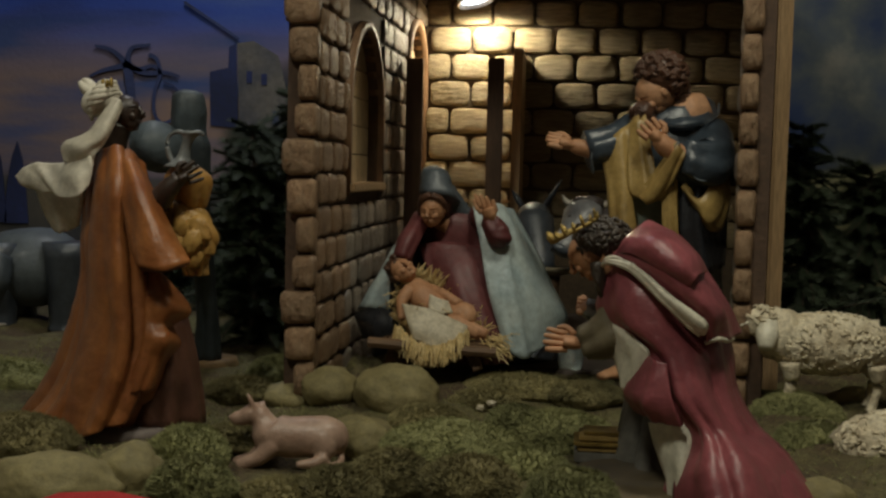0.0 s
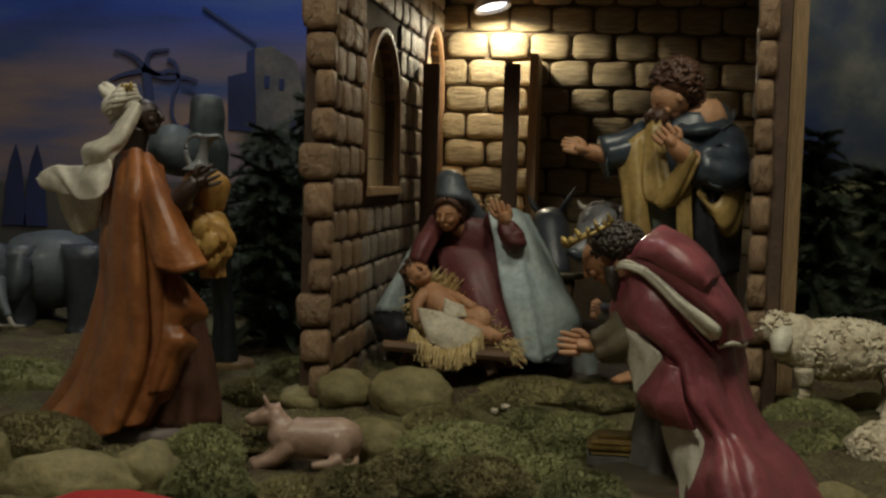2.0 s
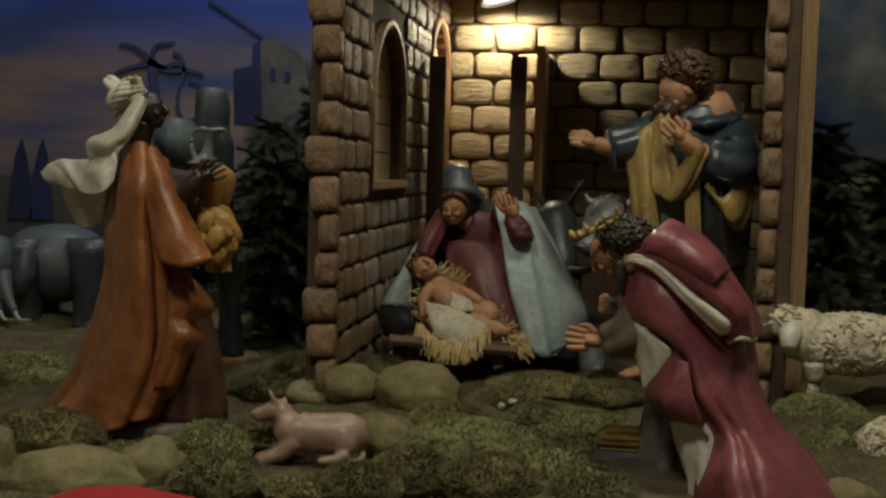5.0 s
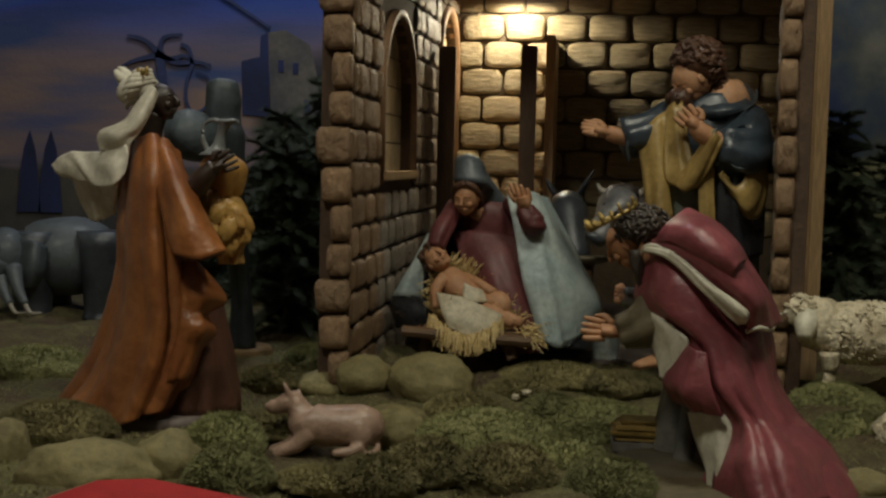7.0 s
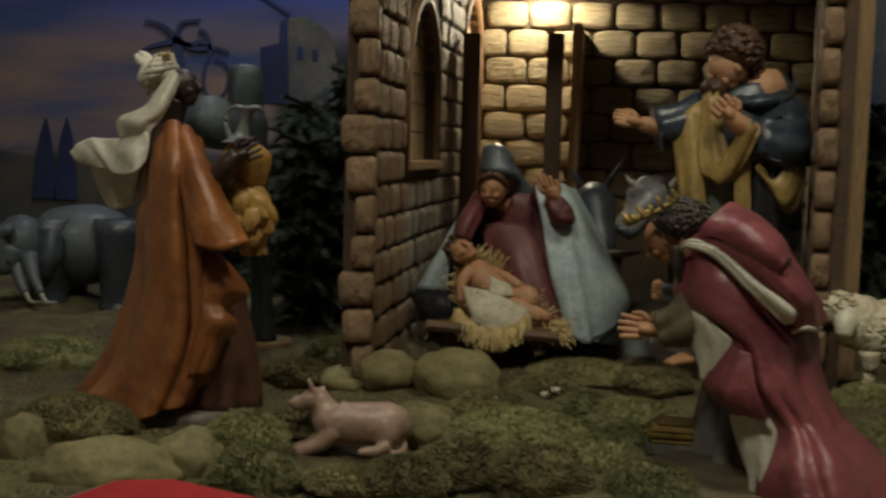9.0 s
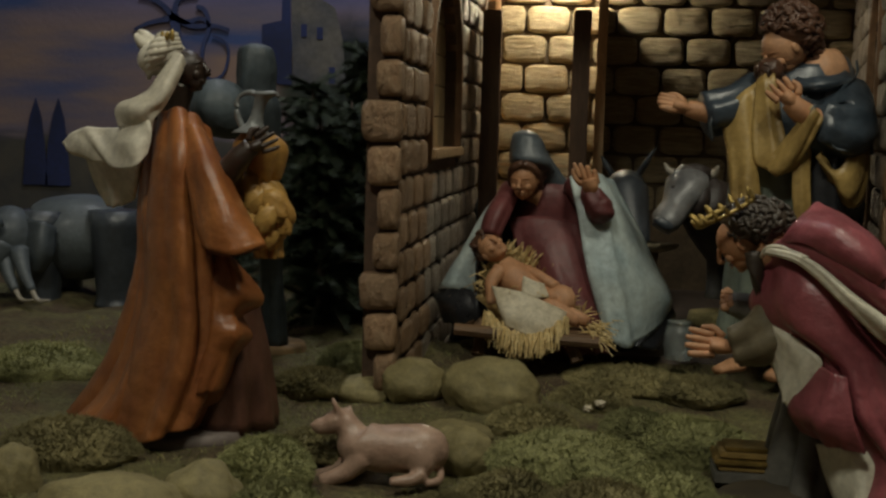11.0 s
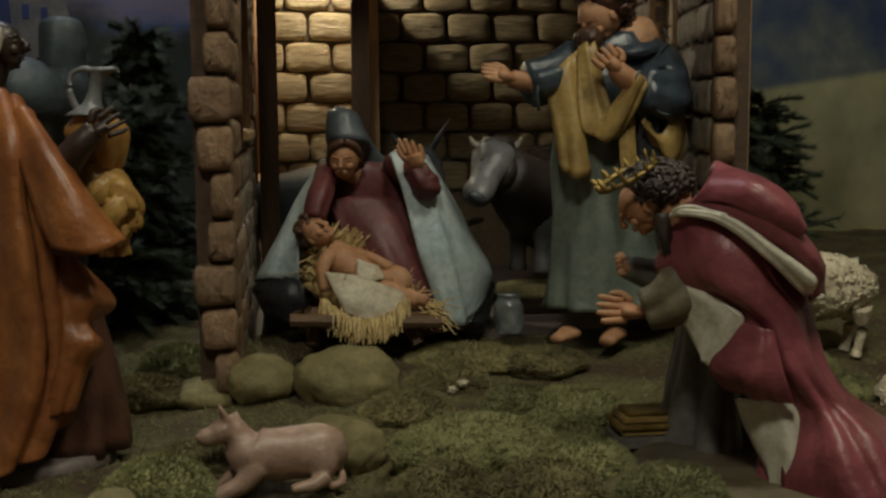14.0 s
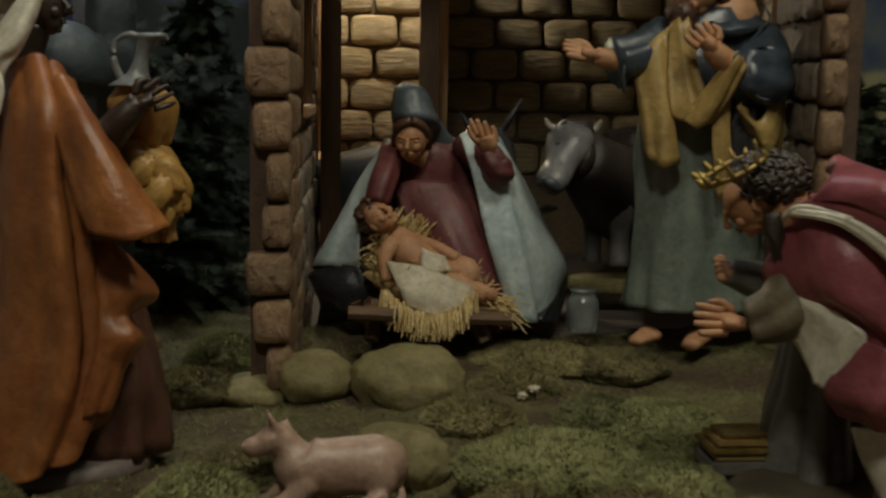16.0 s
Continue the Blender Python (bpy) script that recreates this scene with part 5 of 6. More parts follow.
def dog():
    bm = bmesh.new()
    loft(bm, [((-0.058, -0.300, 0.306), 0.015, 0.014), ((-0.049, -0.300, 0.292), 0.019, 0.017), ((-0.039, -0.300, 0.279), 0.029, 0.027), ((-0.012, -0.298, 0.272), 0.030, 0.029), ((0.016, -0.294, 0.272), 0.030, 0.030), ((0.040, -0.290, 0.270), 0.031, 0.031), ((0.056, -0.288, 0.262), 0.024, 0.026), ((0.067, -0.286, 0.254), 0.008, 0.010)], 0, 32, level=False, steps=8)
    blob(bm, (0.040, -0.312, 0.266), (0.020, 0.013, 0.023), 0, (0, -20, 0))
    loft(bm, [((-0.049, -0.302, 0.308), 0.008, 0.008), ((-0.059, -0.302, 0.306), 0.016, 0.016), ((-0.068, -0.304, 0.303), 0.0145, 0.0145), ((-0.079, -0.306, 0.298), 0.0105, 0.011), ((-0.089, -0.308, 0.297), 0.0085, 0.009), ((-0.094, -0.309, 0.297), 0.004, 0.005)], 0, 28, level=False, steps=8)
    blob(bm, (-0.094, -0.312, 0.299), (0.003, 0.003, 0.003), 1, sub=2)
    blob(bm, (-0.066, -0.318, 0.308), (0.0022, 0.0012, 0.0014), 1, sub=2)
    for a, m_, b in (((-0.063, -0.308, 0.316), (-0.068, -0.310, 0.328), (-0.073, -0.310, 0.340)), ((-0.056, -0.296, 0.312), (-0.053, -0.292, 0.318), (-0.051, -0.290, 0.322))):
        tube(bm, [a, m_, b], [0.010, 0.007, 0.0008], 0, n=12, flat=0.5)
    tube(bm, [(-0.029, -0.318, 0.265), (-0.048, -0.325, 0.247), (-0.064, -0.328, 0.240), (-0.078, -0.330, 0.235)], [0.014, 0.0095, 0.008, 0.007], 0, n=14)
    tube(bm, [(-0.049, -0.285, 0.256), (-0.065, -0.290, 0.243), (-0.079, -0.292, 0.235), (-0.095, -0.294, 0.230)], [0.013, 0.009, 0.0075, 0.0065], 0, n=14)
    tube(bm, [(0.046, -0.318, 0.251), (0.032, -0.325, 0.243), (0.016, -0.328, 0.241), (0.006, -0.330, 0.240)], [0.010, 0.0085, 0.007, 0.006], 0)
    tube(bm, [(0.055, -0.280, 0.256), (0.064, -0.295, 0.246), (0.063, -0.310, 0.240), (0.050, -0.325, 0.239)], [0.007, 0.006, 0.005, 0.003], 0)
    ob = statue("lying_dog_statue", bm, [DOGM, NIGHT], "glazed pinkish-buff lying dog figure with pricked ears")
    skin_mod = ob.modifiers.new("one_skin", "REMESH")
    skin_mod.mode, skin_mod.voxel_size, skin_mod.use_smooth_shade = "VOXEL", 0.0022, True
    soft = ob.modifiers.new("soft", "SMOOTH")
    soft.factor, soft.iterations = 0.5, 9


def sheep(name, c, s, flip, label):
    bm = bmesh.new()
    c = Vector(c)
    f = flip
    blob(bm, c, (0.105 * s, 0.05 * s, 0.052 * s), 0, rough=0.16, seed=4, sub=4, freq=6)
    blob(bm, c + Vector((-0.085 * f * s, 0, 0.012 * s)), (0.04 * s, 0.038 * s, 0.045 * s), 0, rough=0.18, seed=2, freq=5)
    blob(bm, c + Vector((-0.118 * f * s, -0.01, 0.032 * s)), (0.03 * s, 0.024 * s, 0.026 * s), 0, rough=0.12, seed=9, freq=5)
    tube(bm, [c + Vector((-0.108 * f * s, -0.015 * s, 0.028 * s)), c + Vector((-0.112 * f * s, -0.036 * s, 0.012 * s)), c + Vector((-0.115 * f * s, -0.046 * s, -0.006 * s))], [0.022 * s, 0.018 * s, 0.011 * s], 1)
    curls(bm, c, (0.104 * s, 0.05 * s, 0.051 * s), 0, 620, 7, 0.0058 * s, lambda d: True)
    curls(bm, c + Vector((-0.118 * f * s, -0.01, 0.034 * s)), (0.03 * s, 0.024 * s, 0.026 * s), 0, 60, 3, 0.006 * s, lambda d: d.z > 0)
    for k in (-1, 1):
        tube(bm, [c + Vector((-0.112 * f * s, -0.02 * s, 0.036 * s)) + Vector((k * 0.022 * s, 0, 0)), c + Vector((-0.112 * f * s + k * 0.046 * s, -0.02 * s, 0.026 * s))], [0.009 * s, 0.005 * s], 1, n=8, flat=0.5)
    for dx, dy in ((-0.07, -0.025), (-0.06, 0.025), (0.07, -0.025), (0.075, 0.022)):
        p = c + Vector((dx * s * f, dy * s, -0.03 * s))
        tube(bm, [p, p + Vector((0.004 * f, 0, -0.035 * s)), p + Vector((-0.002 * f, 0, -0.062 * s)), p + Vector((-0.006 * f, 0, -0.078 * s))], [0.018 * s, 0.010 * s, 0.008 * s, 0.010 * s], 0, n=10)
    return statue(name, bm, [WOOL, LINING], label)


def ox():
    bm = bmesh.new()
    loft(bm, [((0.422, 0.560, 0.546), 0.045, 0.05), ((0.473, 0.620, 0.503), 0.062, 0.072), ((0.534, 0.700, 0.467), 0.078, 0.09), ((0.609, 0.850, 0.449), 0.082, 0.095), ((0.683, 1.000, 0.432), 0.065, 0.075)], 1, 28, level=False)
    loft(bm, [((0.411, 0.570, 0.596), 0.022, 0.018), ((0.407, 0.560, 0.581), 0.040, 0.030), ((0.395, 0.540, 0.557), 0.040, 0.032), ((0.379, 0.520, 0.528), 0.029, 0.027), ((0.363, 0.500, 0.506), 0.031, 0.026), ((0.354, 0.495, 0.490), 0.022, 0.018)], 0, 28, level=False)
    blob(bm, (0.412, 0.560, 0.592), (0.034, 0.022, 0.018), 1, rough=0.3, freq=6)
    blob(bm, (0.425, 0.545, 0.539), (0.020, 0.03, 0.036), 1, (0, 20, 0))
    blob(bm, (0.358, 0.475, 0.502), (0.020, 0.010, 0.010), 3, (0, 25, 0))
    for a, b, c in (((0.433, 0.570, 0.587), (0.452, 0.570, 0.592), (0.459, 0.560, 0.607)), ((0.388, 0.560, 0.590), (0.369, 0.560, 0.595), (0.359, 0.560, 0.610))):
        tube(bm, [a, b, c], [0.010, 0.008, 0.002], 2, n=8)
    for a, b in (((0.437, 0.580, 0.573), (0.469, 0.590, 0.564)), ((0.384, 0.560, 0.581), (0.362, 0.570, 0.576))):
        tube(bm, [a, Vector(a).lerp(Vector(b), 0.6), b], [0.010, 0.012, 0.003], 1, n=8, steps=3, flat=0.5)
    for p in ((0.412, 0.515, 0.564), (0.377, 0.520, 0.567)):
        blob(bm, p, (0.007, 0.006, 0.006), 1, sub=2)
    for a, b in (((0.513, 0.620, 0.458), (0.511, 0.600, 0.344)), ((0.475, 0.660, 0.478), (0.473, 0.660, 0.343))):
        tube(bm, [a, Vector(a).lerp(Vector(b), 0.5), b], [0.032, 0.018, 0.018], 0, n=12)
    for x in (.98, .88):
        tube(bm, [(0.60, x, 0.58), (0.64, x, 0.38), (0.64, x, 0.27)], [0.04, 0.02, 0.02], 1, n=12)
    c = Vector((0.498, 0.620, 0.320))
    loft(bm, [(c, 0.075, 0.06), (c + Vector((0, 0, -0.02)), 0.08, 0.065)], 4, 28, steps=2)
    statue("ox_statue", bm, [OXWHITE, OXBLACK, IVORY, DONKEY, MOSSB], "dark ox figure with a pale face on a round base")


def donkey():
    bm = bmesh.new()
    loft(bm, [((0.301, 0.800, 0.569), 0.03, 0.03), ((0.296, 0.780, 0.543), 0.045, 0.045), ((0.305, 0.740, 0.493), 0.038, 0.036), ((0.320, 0.710, 0.447), 0.028, 0.028), ((0.325, 0.700, 0.433), 0.02, 0.02)], 0, 24, level=False)
    for a, m_, b in (((0.310, 0.800, 0.562), (0.333, 0.790, 0.603), (0.355, 0.785, 0.641)), ((0.274, 0.820, 0.561), (0.253, 0.820, 0.593), (0.239, 0.820, 0.613))):
        tube(bm, [a, m_, b], [0.014, 0.015, 0.002], 0, n=12, flat=0.5)
    loft(bm, [((0.274, 0.860, 0.512), 0.045, 0.05), ((0.246, 0.920, 0.466), 0.075, 0.08), ((0.166, 0.980, 0.445), 0.085, 0.10), ((0.048, 1.020, 0.431), 0.085, 0.10), ((-0.040, 1.020, 0.420), 0.06, 0.08)], 0, 28, level=False)
    for x in (0.02, 0.10, 0.24, 0.28):
        tube(bm, [(x, 1.0, 0.42), (x, 0.99, 0.34), (x, 0.99, 0.262)], [0.03, 0.018, 0.018], 0, n=10)
    statue("donkey_statue", bm, [DONKEY], "slate-grey donkey figure with long ears behind the seated statue")


def attendant():
    bm = bmesh.new()
    loft(bm, [((-0.280, 0.040, 0.782), 0.010, 0.010), ((-0.280, 0.040, 0.774), 0.025, 0.026), ((-0.279, 0.040, 0.746), 0.030, 0.032), ((-0.282, 0.045, 0.712), 0.030, 0.034), ((-0.281, 0.050, 0.683), 0.036, 0.036), ((-0.284, 0.080, 0.614), 0.028, 0.032), ((-0.296, 0.160, 0.518), 0.022, 0.028), ((-0.310, 0.240, 0.415), 0.020, 0.026), ((-0.316, 0.270, 0.345), 0.022, 0.028), ((-0.321, 0.290, 0.275), 0.028, 0.032)], 0, 64, 6, 0.007, seed=3, steps=7)
    loft(bm, [((-0.357, -0.020, 0.687), 0.008, 0.012), ((-0.347, -0.020, 0.687), 0.026, 0.030), ((-0.326, -0.015, 0.684), 0.038, 0.040), ((-0.305, 0.010, 0.677), 0.036, 0.040), ((-0.290, 0.040, 0.663), 0.026, 0.030)], 0, 40, 4, 0.004, level=False, steps=7)
    loft(bm, [((-0.321, 0.300, 0.278), 0.055, 0.050), ((-0.320, 0.300, 0.260), 0.060, 0.054), ((-0.320, 0.300, 0.242), 0.060, 0.054)], 1, 28, steps=3)
    statue("attendant_statue", bm, [STEEL, BOXWOOD], "hooded blue-grey statue standing on a brown base")


def elephant():
    bm = bmesh.new()
    loft(bm, [((-0.981, 0.700, 0.396), 0.06, 0.07), ((-0.941, 0.720, 0.399), 0.085, 0.09), ((-0.870, 0.750, 0.399), 0.085, 0.095), ((-0.804, 0.780, 0.382), 0.06, 0.07)], 0, 32, level=False)
    blob(bm, (-0.993, 0.620, 0.409), (0.055, 0.055, 0.065), 0)
    tube(bm, [(-0.992, 0.580, 0.400), (-1.005, 0.560, 0.363), (-1.009, 0.550, 0.427), (-0.975, 0.550, 0.447)], [0.036, 0.028, 0.02, 0.012], 0)
    for dx in (0.0, -0.035):
        tube(bm, [(-0.955 + dx, 0.585, 0.385), (-0.930 + dx, 0.560, 0.340), (-0.905 + dx, 0.545, 0.305)], [0.020, 0.014, 0.010], 0)
        tube(bm, [(-0.908 + dx, 0.546, 0.310), (-0.890 + dx, 0.542, 0.288), (-0.862 + dx, 0.538, 0.290)], [0.007, 0.006, 0.002], 1)
    sheet(bm, [[(-0.959, 0.620, 0.449), (-0.908, 0.600, 0.446), (-0.896, 0.630, 0.432)], [(-0.949, 0.600, 0.387), (-0.904, 0.580, 0.385), (-0.898, 0.620, 0.375)], [(-0.943, 0.610, 0.336), (-0.921, 0.600, 0.338), (-0.918, 0.620, 0.342)]], 0, thick=0.01)
    for a in ((-0.956, 0.680, 0.291), (-0.956, 0.780, 0.279), (-0.789, 0.700, 0.296), (-0.783, 0.800, 0.284)):
        tube(bm, [Vector(a) + Vector((0, 0, 0.17)), a, (a[0], a[1], 0.26)], [0.06, 0.045, 0.05], 2, n=14)
    statue("elephant_statue", bm, [ELEPH, IVORY, DONKEY], "grey elephant figure with ivory tusks")


king_standing()
mary()
manger()
linen()
child()
joseph()
king_kneeling()
dog()
sheep("sheep_statue", (0.819, 0.100, 0.381), 1.0, 1, "cream woolly standing sheep figure beside the wooden post")
sheep("sheep_statue", (0.865, -0.220, 0.283), 1.0, -1, "cream woolly standing sheep figure among the rocks")
ox()
donkey()
attendant()
elephant()

# ---------------------------------------------------------------- small things


def gilt_box():
    t = thing("gilt_casket", "small stepped gilt casket on the ground", "box", at=(0.432, -0.262, 0.255))
    for k, (w, z0, z1) in enumerate(((0.040, 0.0, 0.014), (0.036, 0.015, 0.022), (0.041, 0.023, 0.029), (0.034, 0.030, 0.037), (0.028, 0.038, 0.042))):
        bm = bmesh.new()
        box(bm, (-w, -w * 0.8, z0), (w, w * 0.8, z1), 0.0015)
        part(("base", "body", "rim", "lid", "top")[k], bm, (GREYROBE, OCHRE2, GOLD, OCHRE2, GOLD)[k], t)


def candle_jar():
    t = thing("glass_jar", "small clear ribbed glass jar on the stable floor", "jar", at=(0.386, 0.330, 0.281))
    bm = bmesh.new()
    glass = mat("clear_glass", (0.8, 0.88, 0.88), rough=0.15, transmission=0.85, bump=0.1)
    loft(bm, [((0, 0, 0), 0.022, 0.022), ((0, 0, 0.02), 0.025, 0.025), ((0, 0, 0.045), 0.024, 0.024), ((0, 0, 0.058), 0.018, 0.018), ((0, 0, 0.066), 0.02, 0.02)], 0, 24, 12, 0.002)
    part("jar", bm, glass, t, "", True)


def hay_dish():
    t = thing("feed_dish", "shallow pale feeding dish with hay", "dish", at=(0.341, 0.620, 0.446))
    bm = bmesh.new()
    loft(bm, [((0, 0, -0.012), 0.02, 0.02), ((0, 0, -0.004), 0.05, 0.04), ((0, 0, 0.004), 0.058, 0.046)], 0, 28)
    part("dish", bm, OLIVE, t, "", True)
    bm = bmesh.new()
    loft(bm, [((0, 0, -0.26), 0.03, 0.03), ((0, 0, -0.15), 0.012, 0.012), ((0, 0, -0.012), 0.018, 0.018)], 0, 16)
    part("stem", bm, MANGERW, t, "", True)


def red_box():
    """A low box, one corner of which points to the back."""
    corner = Vector((-0.178, -0.624, 0.283))
    left, right = Vector((-0.215, -0.739, 0.283)) - corner, Vector((0.001, -0.693, 0.283)) - corner
    t = thing("red_topped_box", "low wooden box with a red felt top", "box", at=corner)
    le, re_ = left.normalized() * 0.32, right.normalized() * 0.40

    def prism(name, grow, z0, z1, material, label):
        o = -(le + re_).normalized() * grow
        pts = [o, o + re_, o + re_ + le, o + le]
        cut = 0.12
        pts = [o + le * cut, o + re_ * cut] + pts[1:]
        bm = bmesh.new()
        skin(bm, [[p + Vector((0, 0, z)) for p in pts] for z in (z0, z1)])
        bmesh.ops.bevel(bm, geom=bm.edges[:], offset=0.002, segments=2, affect="EDGES")
        part(name, bm, material, t, label)

    prism("body", 0.022, -0.06, -0.006, BOXWOOD, "pale wooden box body")
    prism("top", 0.0, -0.0055, 0.0, REDCLOTH, "red felt top")


gilt_box()
candle_jar()
hay_dish()
red_box()


def stone(name, at, rx, ry, rz, material, label, cat, seed, group, rough=0.15):
    bm = bmesh.new()
    blob(bm, (0, 0, 0), (rx, ry, rz), 0, (0, 0, seed * 37 % 30 - 15), rough=rough, seed=seed, sub=4, freq=1.6)
    ob = tagged(finish(name, bm, material), label, cat, group)
    ob.location = Vector(at) + Vector((0, 0, 0.3 * rz))
    return ob


ROCKS = [
    ((0.095, 0.030, 0.259), 0.074, 0.052, 0.042), ((-0.030, 0.060, 0.263), 0.050, 0.042, 0.030), ((-0.110, 0.080, 0.242), 0.058, 0.036, 0.022),
    ((0.066, -0.160, 0.250), 0.045, 0.035, 0.016), ((-0.244, -0.567, 0.250), 0.082, 0.05, 0.032), ((-0.164, -0.509, 0.250), 0.042, 0.04, 0.034),
    ((0.085, -0.220, 0.235), 0.036, 0.030, 0.030), ((0.693, -0.434, 0.250), 0.045, 0.03, 0.022), ((0.878, 0.175, 0.250), 0.05, 0.04, 0.028),
    ((-0.388, -0.495, 0.250), 0.03, 0.03, 0.035), ((-0.091, 0.268, 0.250), 0.03, 0.03, 0.03),
]
for i, (at, rx, ry, rz) in enumerate(ROCKS):
    stone("rock", at, 1.06 * rx, ry, 1.25 * rz, ROCK, "smooth rounded yellow-green rock on the mossy ground", "rock", i, "rocks")
CLUMPS = [
    ((-0.130, -0.394, 0.250), 0.055, 0.05, 0.032, 0), ((-0.072, -0.543, 0.250), 0.052, 0.045, 0.03, 0), ((0.221, -0.295, 0.250), 0.100, 0.07, 0.035, 0),
    ((0.305, -0.133, 0.250), 0.05, 0.05, 0.03, 0), ((0.370, -0.158, 0.250), 0.085, 0.065, 0.030, 0), ((0.261, -0.469, 0.250), 0.062, 0.05, 0.032, 1),
    ((0.159, -0.444, 0.250), 0.055, 0.045, 0.028, 1), ((0.324, -0.364, 0.250), 0.06, 0.05, 0.026, 0), ((0.388, -0.484, 0.250), 0.055, 0.05, 0.028, 0),
    ((0.053, -0.515, 0.250), 0.075, 0.045, 0.012, 1), ((0.293, 0.210, 0.250), 0.10, 0.07, 0.022, 1), ((0.407, 0.187, 0.250), 0.075, 0.06, 0.018, 1),
    ((-0.093, -0.249, 0.250), 0.06, 0.05, 0.015, 1), ((0.761, 0.063, 0.250), 0.075, 0.06, 0.032, 0), ((0.745, -0.154, 0.250), 0.06, 0.05, 0.03, 0),
    ((-0.389, -0.357, 0.250), 0.085, 0.06, 0.03, 1), ((-0.160, 0.230, 0.250), 0.06, 0.05, 0.03, 0), ((-0.193, 0.079, 0.250), 0.06, 0.05, 0.02, 1),
    ((0.105, -0.522, 0.250), 0.05, 0.05, 0.025, 1), ((0.163, -0.088, 0.250), 0.06, 0.05, 0.02, 1), ((0.241, 0.068, 0.250), 0.06, 0.05, 0.02, 1),
    ((-0.633, 0.069, 0.250), 0.10, 0.08, 0.03, 0), ((0.729, 0.273, 0.250), 0.06, 0.06, 0.02, 1),
]


for i, at in enumerate(((0.255, 0.017, 0.268), (0.238, 0.004, 0.262))):
    stone("stone_chip", at, 0.008 - 0.002 * i, 0.006, 0.005, CLOTH, "small pale stone chip lying on the moss", "stone", 40 + i, "stone chips", 0.5)


def fuzz(bm, rx, ry, rz, seed, count):
    """Short tufts standing out of a clump."""
    rnd = random.Random(seed)
    for k in range(count):
        u, a = rnd.random(), rnd.uniform(0, 6.283)
        z = u
        r = math.sqrt(1 - z * z)
        nrm = Vector((r * math.cos(a), r * math.sin(a), z))
        p = Vector((nrm.x * rx, nrm.y * ry, nrm.z * rz)) * (0.99 + 0.10 * noise.noise(nrm * 2.0 + Vector(((seed + 20) * 3.1, seed + 20, 0))))
        d = (nrm + Vector((rnd.uniform(-0.8, 0.8), rnd.uniform(-0.8, 0.8), rnd.uniform(-0.3, 0.6)))).normalized() * rnd.uniform(0.004, 0.010)
        s = d.orthogonal().normalized() * 0.0012
        a_, b_, c_ = bm.verts.new(p + s), bm.verts.new(p - s), bm.verts.new(p + d)
        bm.faces.new((a_, b_, c_))


for i, (at, rx, ry, rz, kind) in enumerate(CLUMPS):
    bm = bmesh.new()
    rz *= 1.3
    blob(bm, (0, 0, 0), (rx, ry, rz), 0, rough=0.16, seed=i + 20, sub=4, freq=2.0)
    fuzz(bm, rx, ry, rz, i, 2600)
    ob = tagged(finish("moss_clump", bm, MOSSB if kind else MOSS), "brownish dry moss cushion on the ground" if kind else "grey-green moss cushion on the ground", "moss", "moss cushions")
    ob.location = Vector(at) + Vector((0, 0, 0.2 * rz))


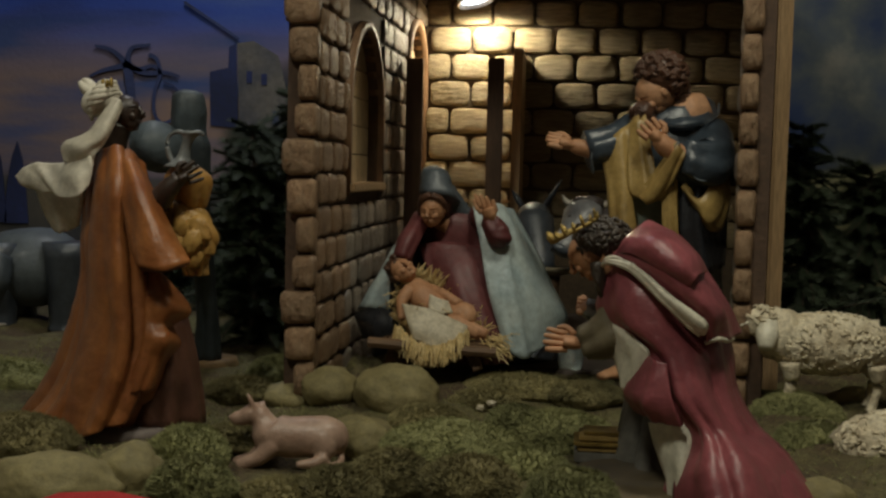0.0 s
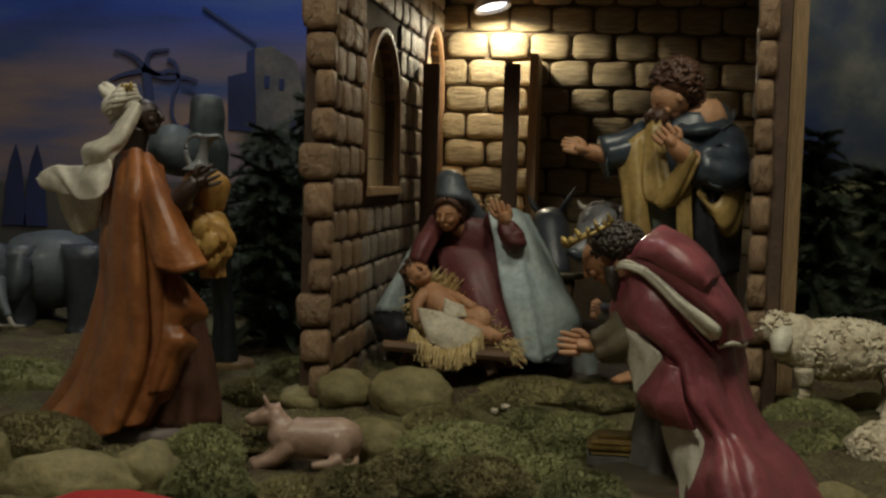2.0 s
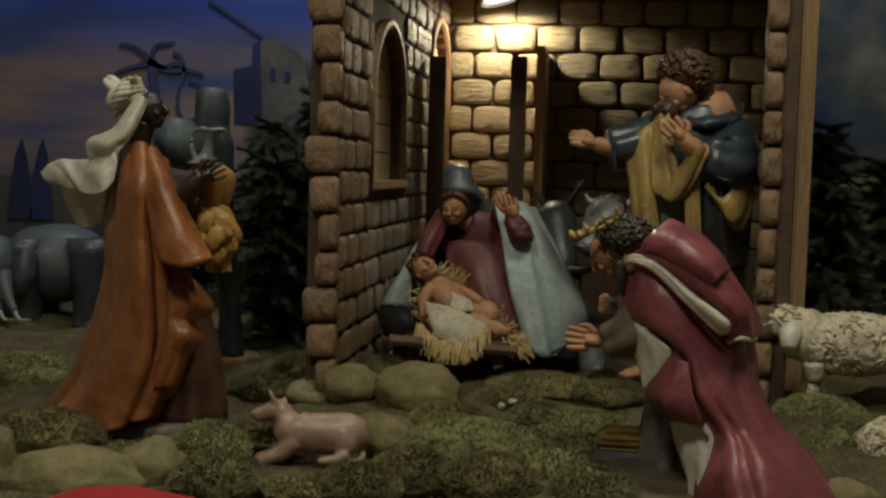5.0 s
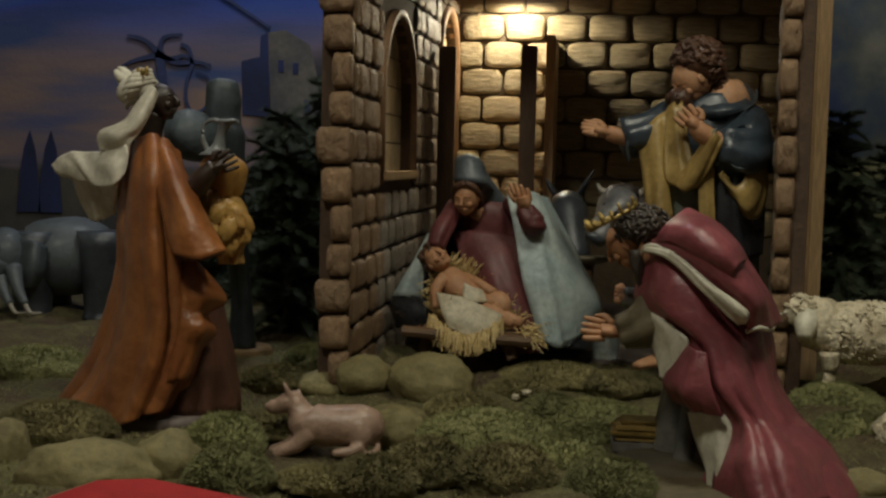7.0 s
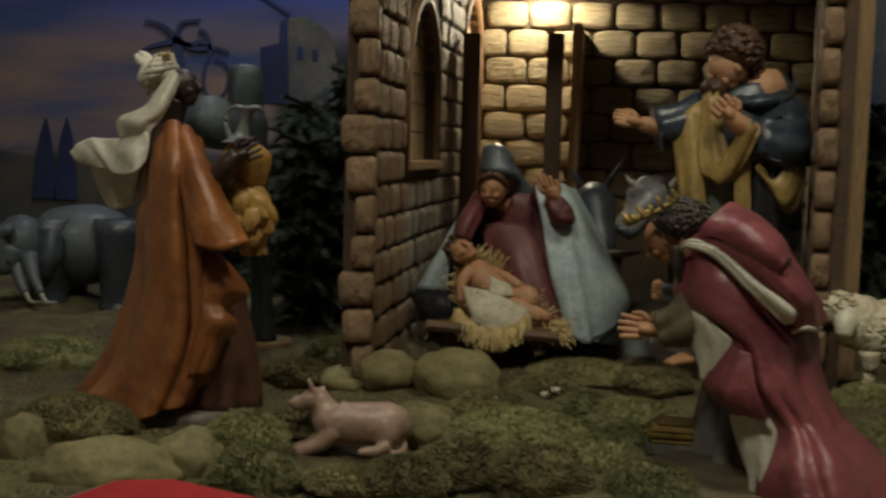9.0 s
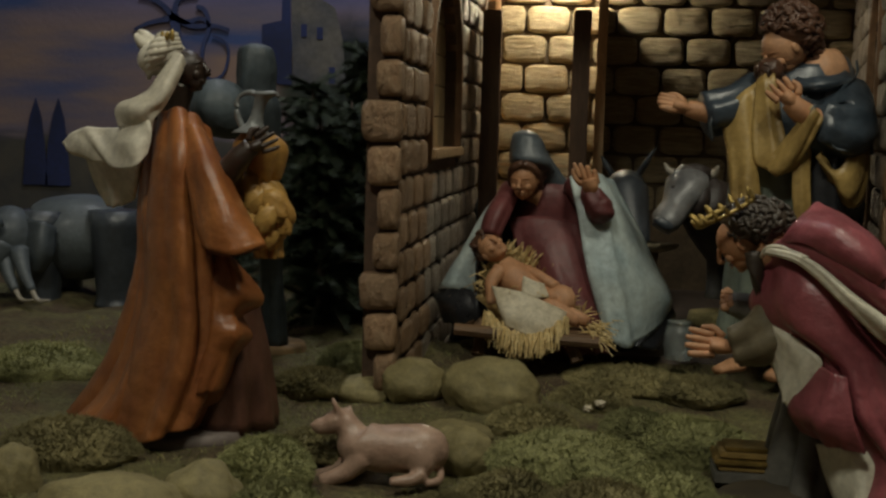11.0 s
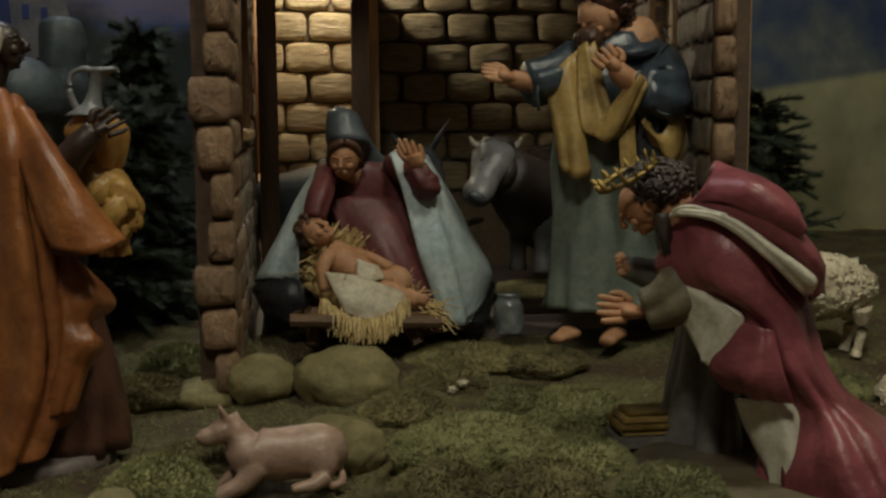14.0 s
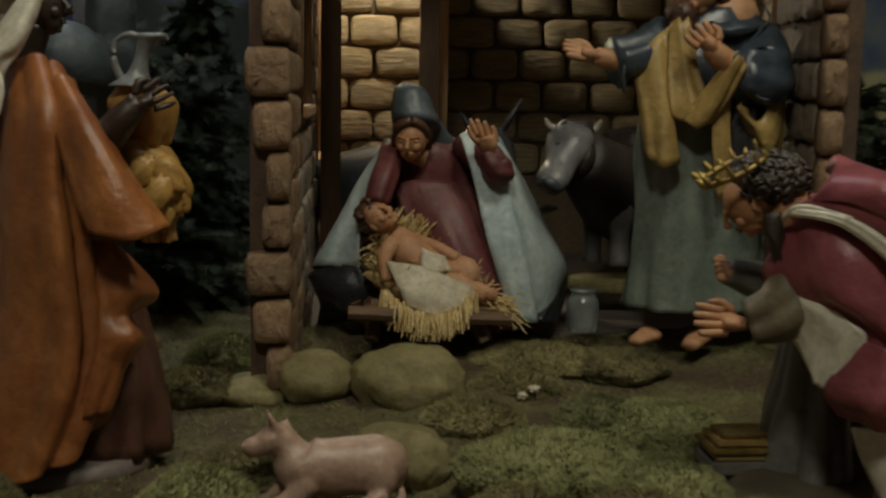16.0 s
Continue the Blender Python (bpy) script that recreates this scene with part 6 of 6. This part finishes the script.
def fir(name, base, h, spread, seed, label, dense=60):
    """A small fir bush: a stem, drooping boughs and rows of needles."""
    rnd = random.Random(seed)
    t = thing(name, label, "bush", at=base)
    bm = bmesh.new()
    tube(bm, [(0, 0, 0), (0.01, 0, h * 0.5), (0, 0, h)], [0.010, 0.007, 0.002], 0, n=8)
    part("stem", bm, TWIG, t, "", True)
    nb = bmesh.new()
    wb = bmesh.new()
    for k in range(2 * dense):
        z = h * (0.08 + 0.9 * rnd.random())
        a = rnd.uniform(0, 6.283)
        ln = spread * (1.15 - 0.75 * z / h) * rnd.uniform(0.35, 0.95)
        d = Vector((math.cos(a), math.sin(a), rnd.uniform(-0.55, 0.65)))
        p0 = Vector((0, 0, z))
        pts = [p0, p0 + d * ln * 0.5, p0 + d * ln + Vector((0, 0, -0.12 * ln))]
        tube(wb, pts, [0.003, 0.0025, 0.001], 0, n=5, steps=2)
        line = spline(pts, 16)
        side = d.cross(Vector((0, 0, 1))).normalized()
        for q in line[4:]:
            for s in (-1, 1):
                for _ in range(6):
                    dd = (side * s * rnd.uniform(0.5, 1) + d * rnd.uniform(0.2, 0.9) + Vector((0, 0, rnd.uniform(-0.6, 0.6)))).normalized() * rnd.uniform(0.012, 0.028)
                    w = dd.orthogonal().normalized() * 0.0009
                    p = Vector(q)
                    nb.faces.new((nb.verts.new(p + w), nb.verts.new(p - w), nb.verts.new(p + dd)))
    part("bough_wood", wb, TWIG, t, "", True)
    tagged(part("needles", nb, FIR, t, "dark green needles"), kind="stuff")


SHADE = "dark green fir boughs in shade beside the stable wall"
POST = "dark green fir boughs beside the wooden post"
fir("fir_bush", (-0.304, 0.546, 0.250), 0.42, 0.17, 1, SHADE, 90)
fir("fir_bush", (-0.261, 0.626, 0.250), 0.46, 0.16, 7, SHADE, 90)
fir("fir_bush", (-0.26, 0.80, 0.26), 0.56, 0.20, 2, SHADE, 110)
fir("fir_bush", (-0.45, 1.05, 0.26), 0.50, 0.22, 5, SHADE, 110)
fir("fir_bush", (0.86, 0.55, 0.28), 0.36, 0.19, 3, POST, 80)
fir("fir_bush", (1.06, 0.85, 0.28), 0.40, 0.22, 4, POST, 90)
fir("fir_bush", (0.98, 1.25, 0.28), 0.52, 0.22, 8, POST, 90)
fir("fir_bush", (-0.75, 1.25, 0.26), 0.24, 0.22, 6, "dark green fir boughs in shade under the backdrop", 80)


def litter():
    """Short dry blades and moss tips strewn over the ground."""
    rnd = random.Random(8)
    bm = bmesh.new()
    for k in range(16000):
        x, y = rnd.uniform(-0.75, 1.15), rnd.uniform(-0.85, 0.5)
        if noise.noise((x * 7, y * 7, 2)) < -0.15:
            continue
        p = Vector((x, y, height(x, y) - 0.001))
        d = Vector((rnd.uniform(-1, 1), rnd.uniform(-1, 1), rnd.uniform(0.2, 1.2))).normalized() * rnd.uniform(0.005, 0.016)
        w = d.orthogonal().normalized() * 0.0011
        f = bm.faces.new((bm.verts.new(p + w), bm.verts.new(p - w), bm.verts.new(p + d)))
        f.material_index = 1 if rnd.random() < 0.35 else 0
    tagged(finish("ground_litter", bm, [MOSS, MOSSB], smooth=False), "loose moss tips and dry blades on the soil", "litter", kind="stuff")


litter()
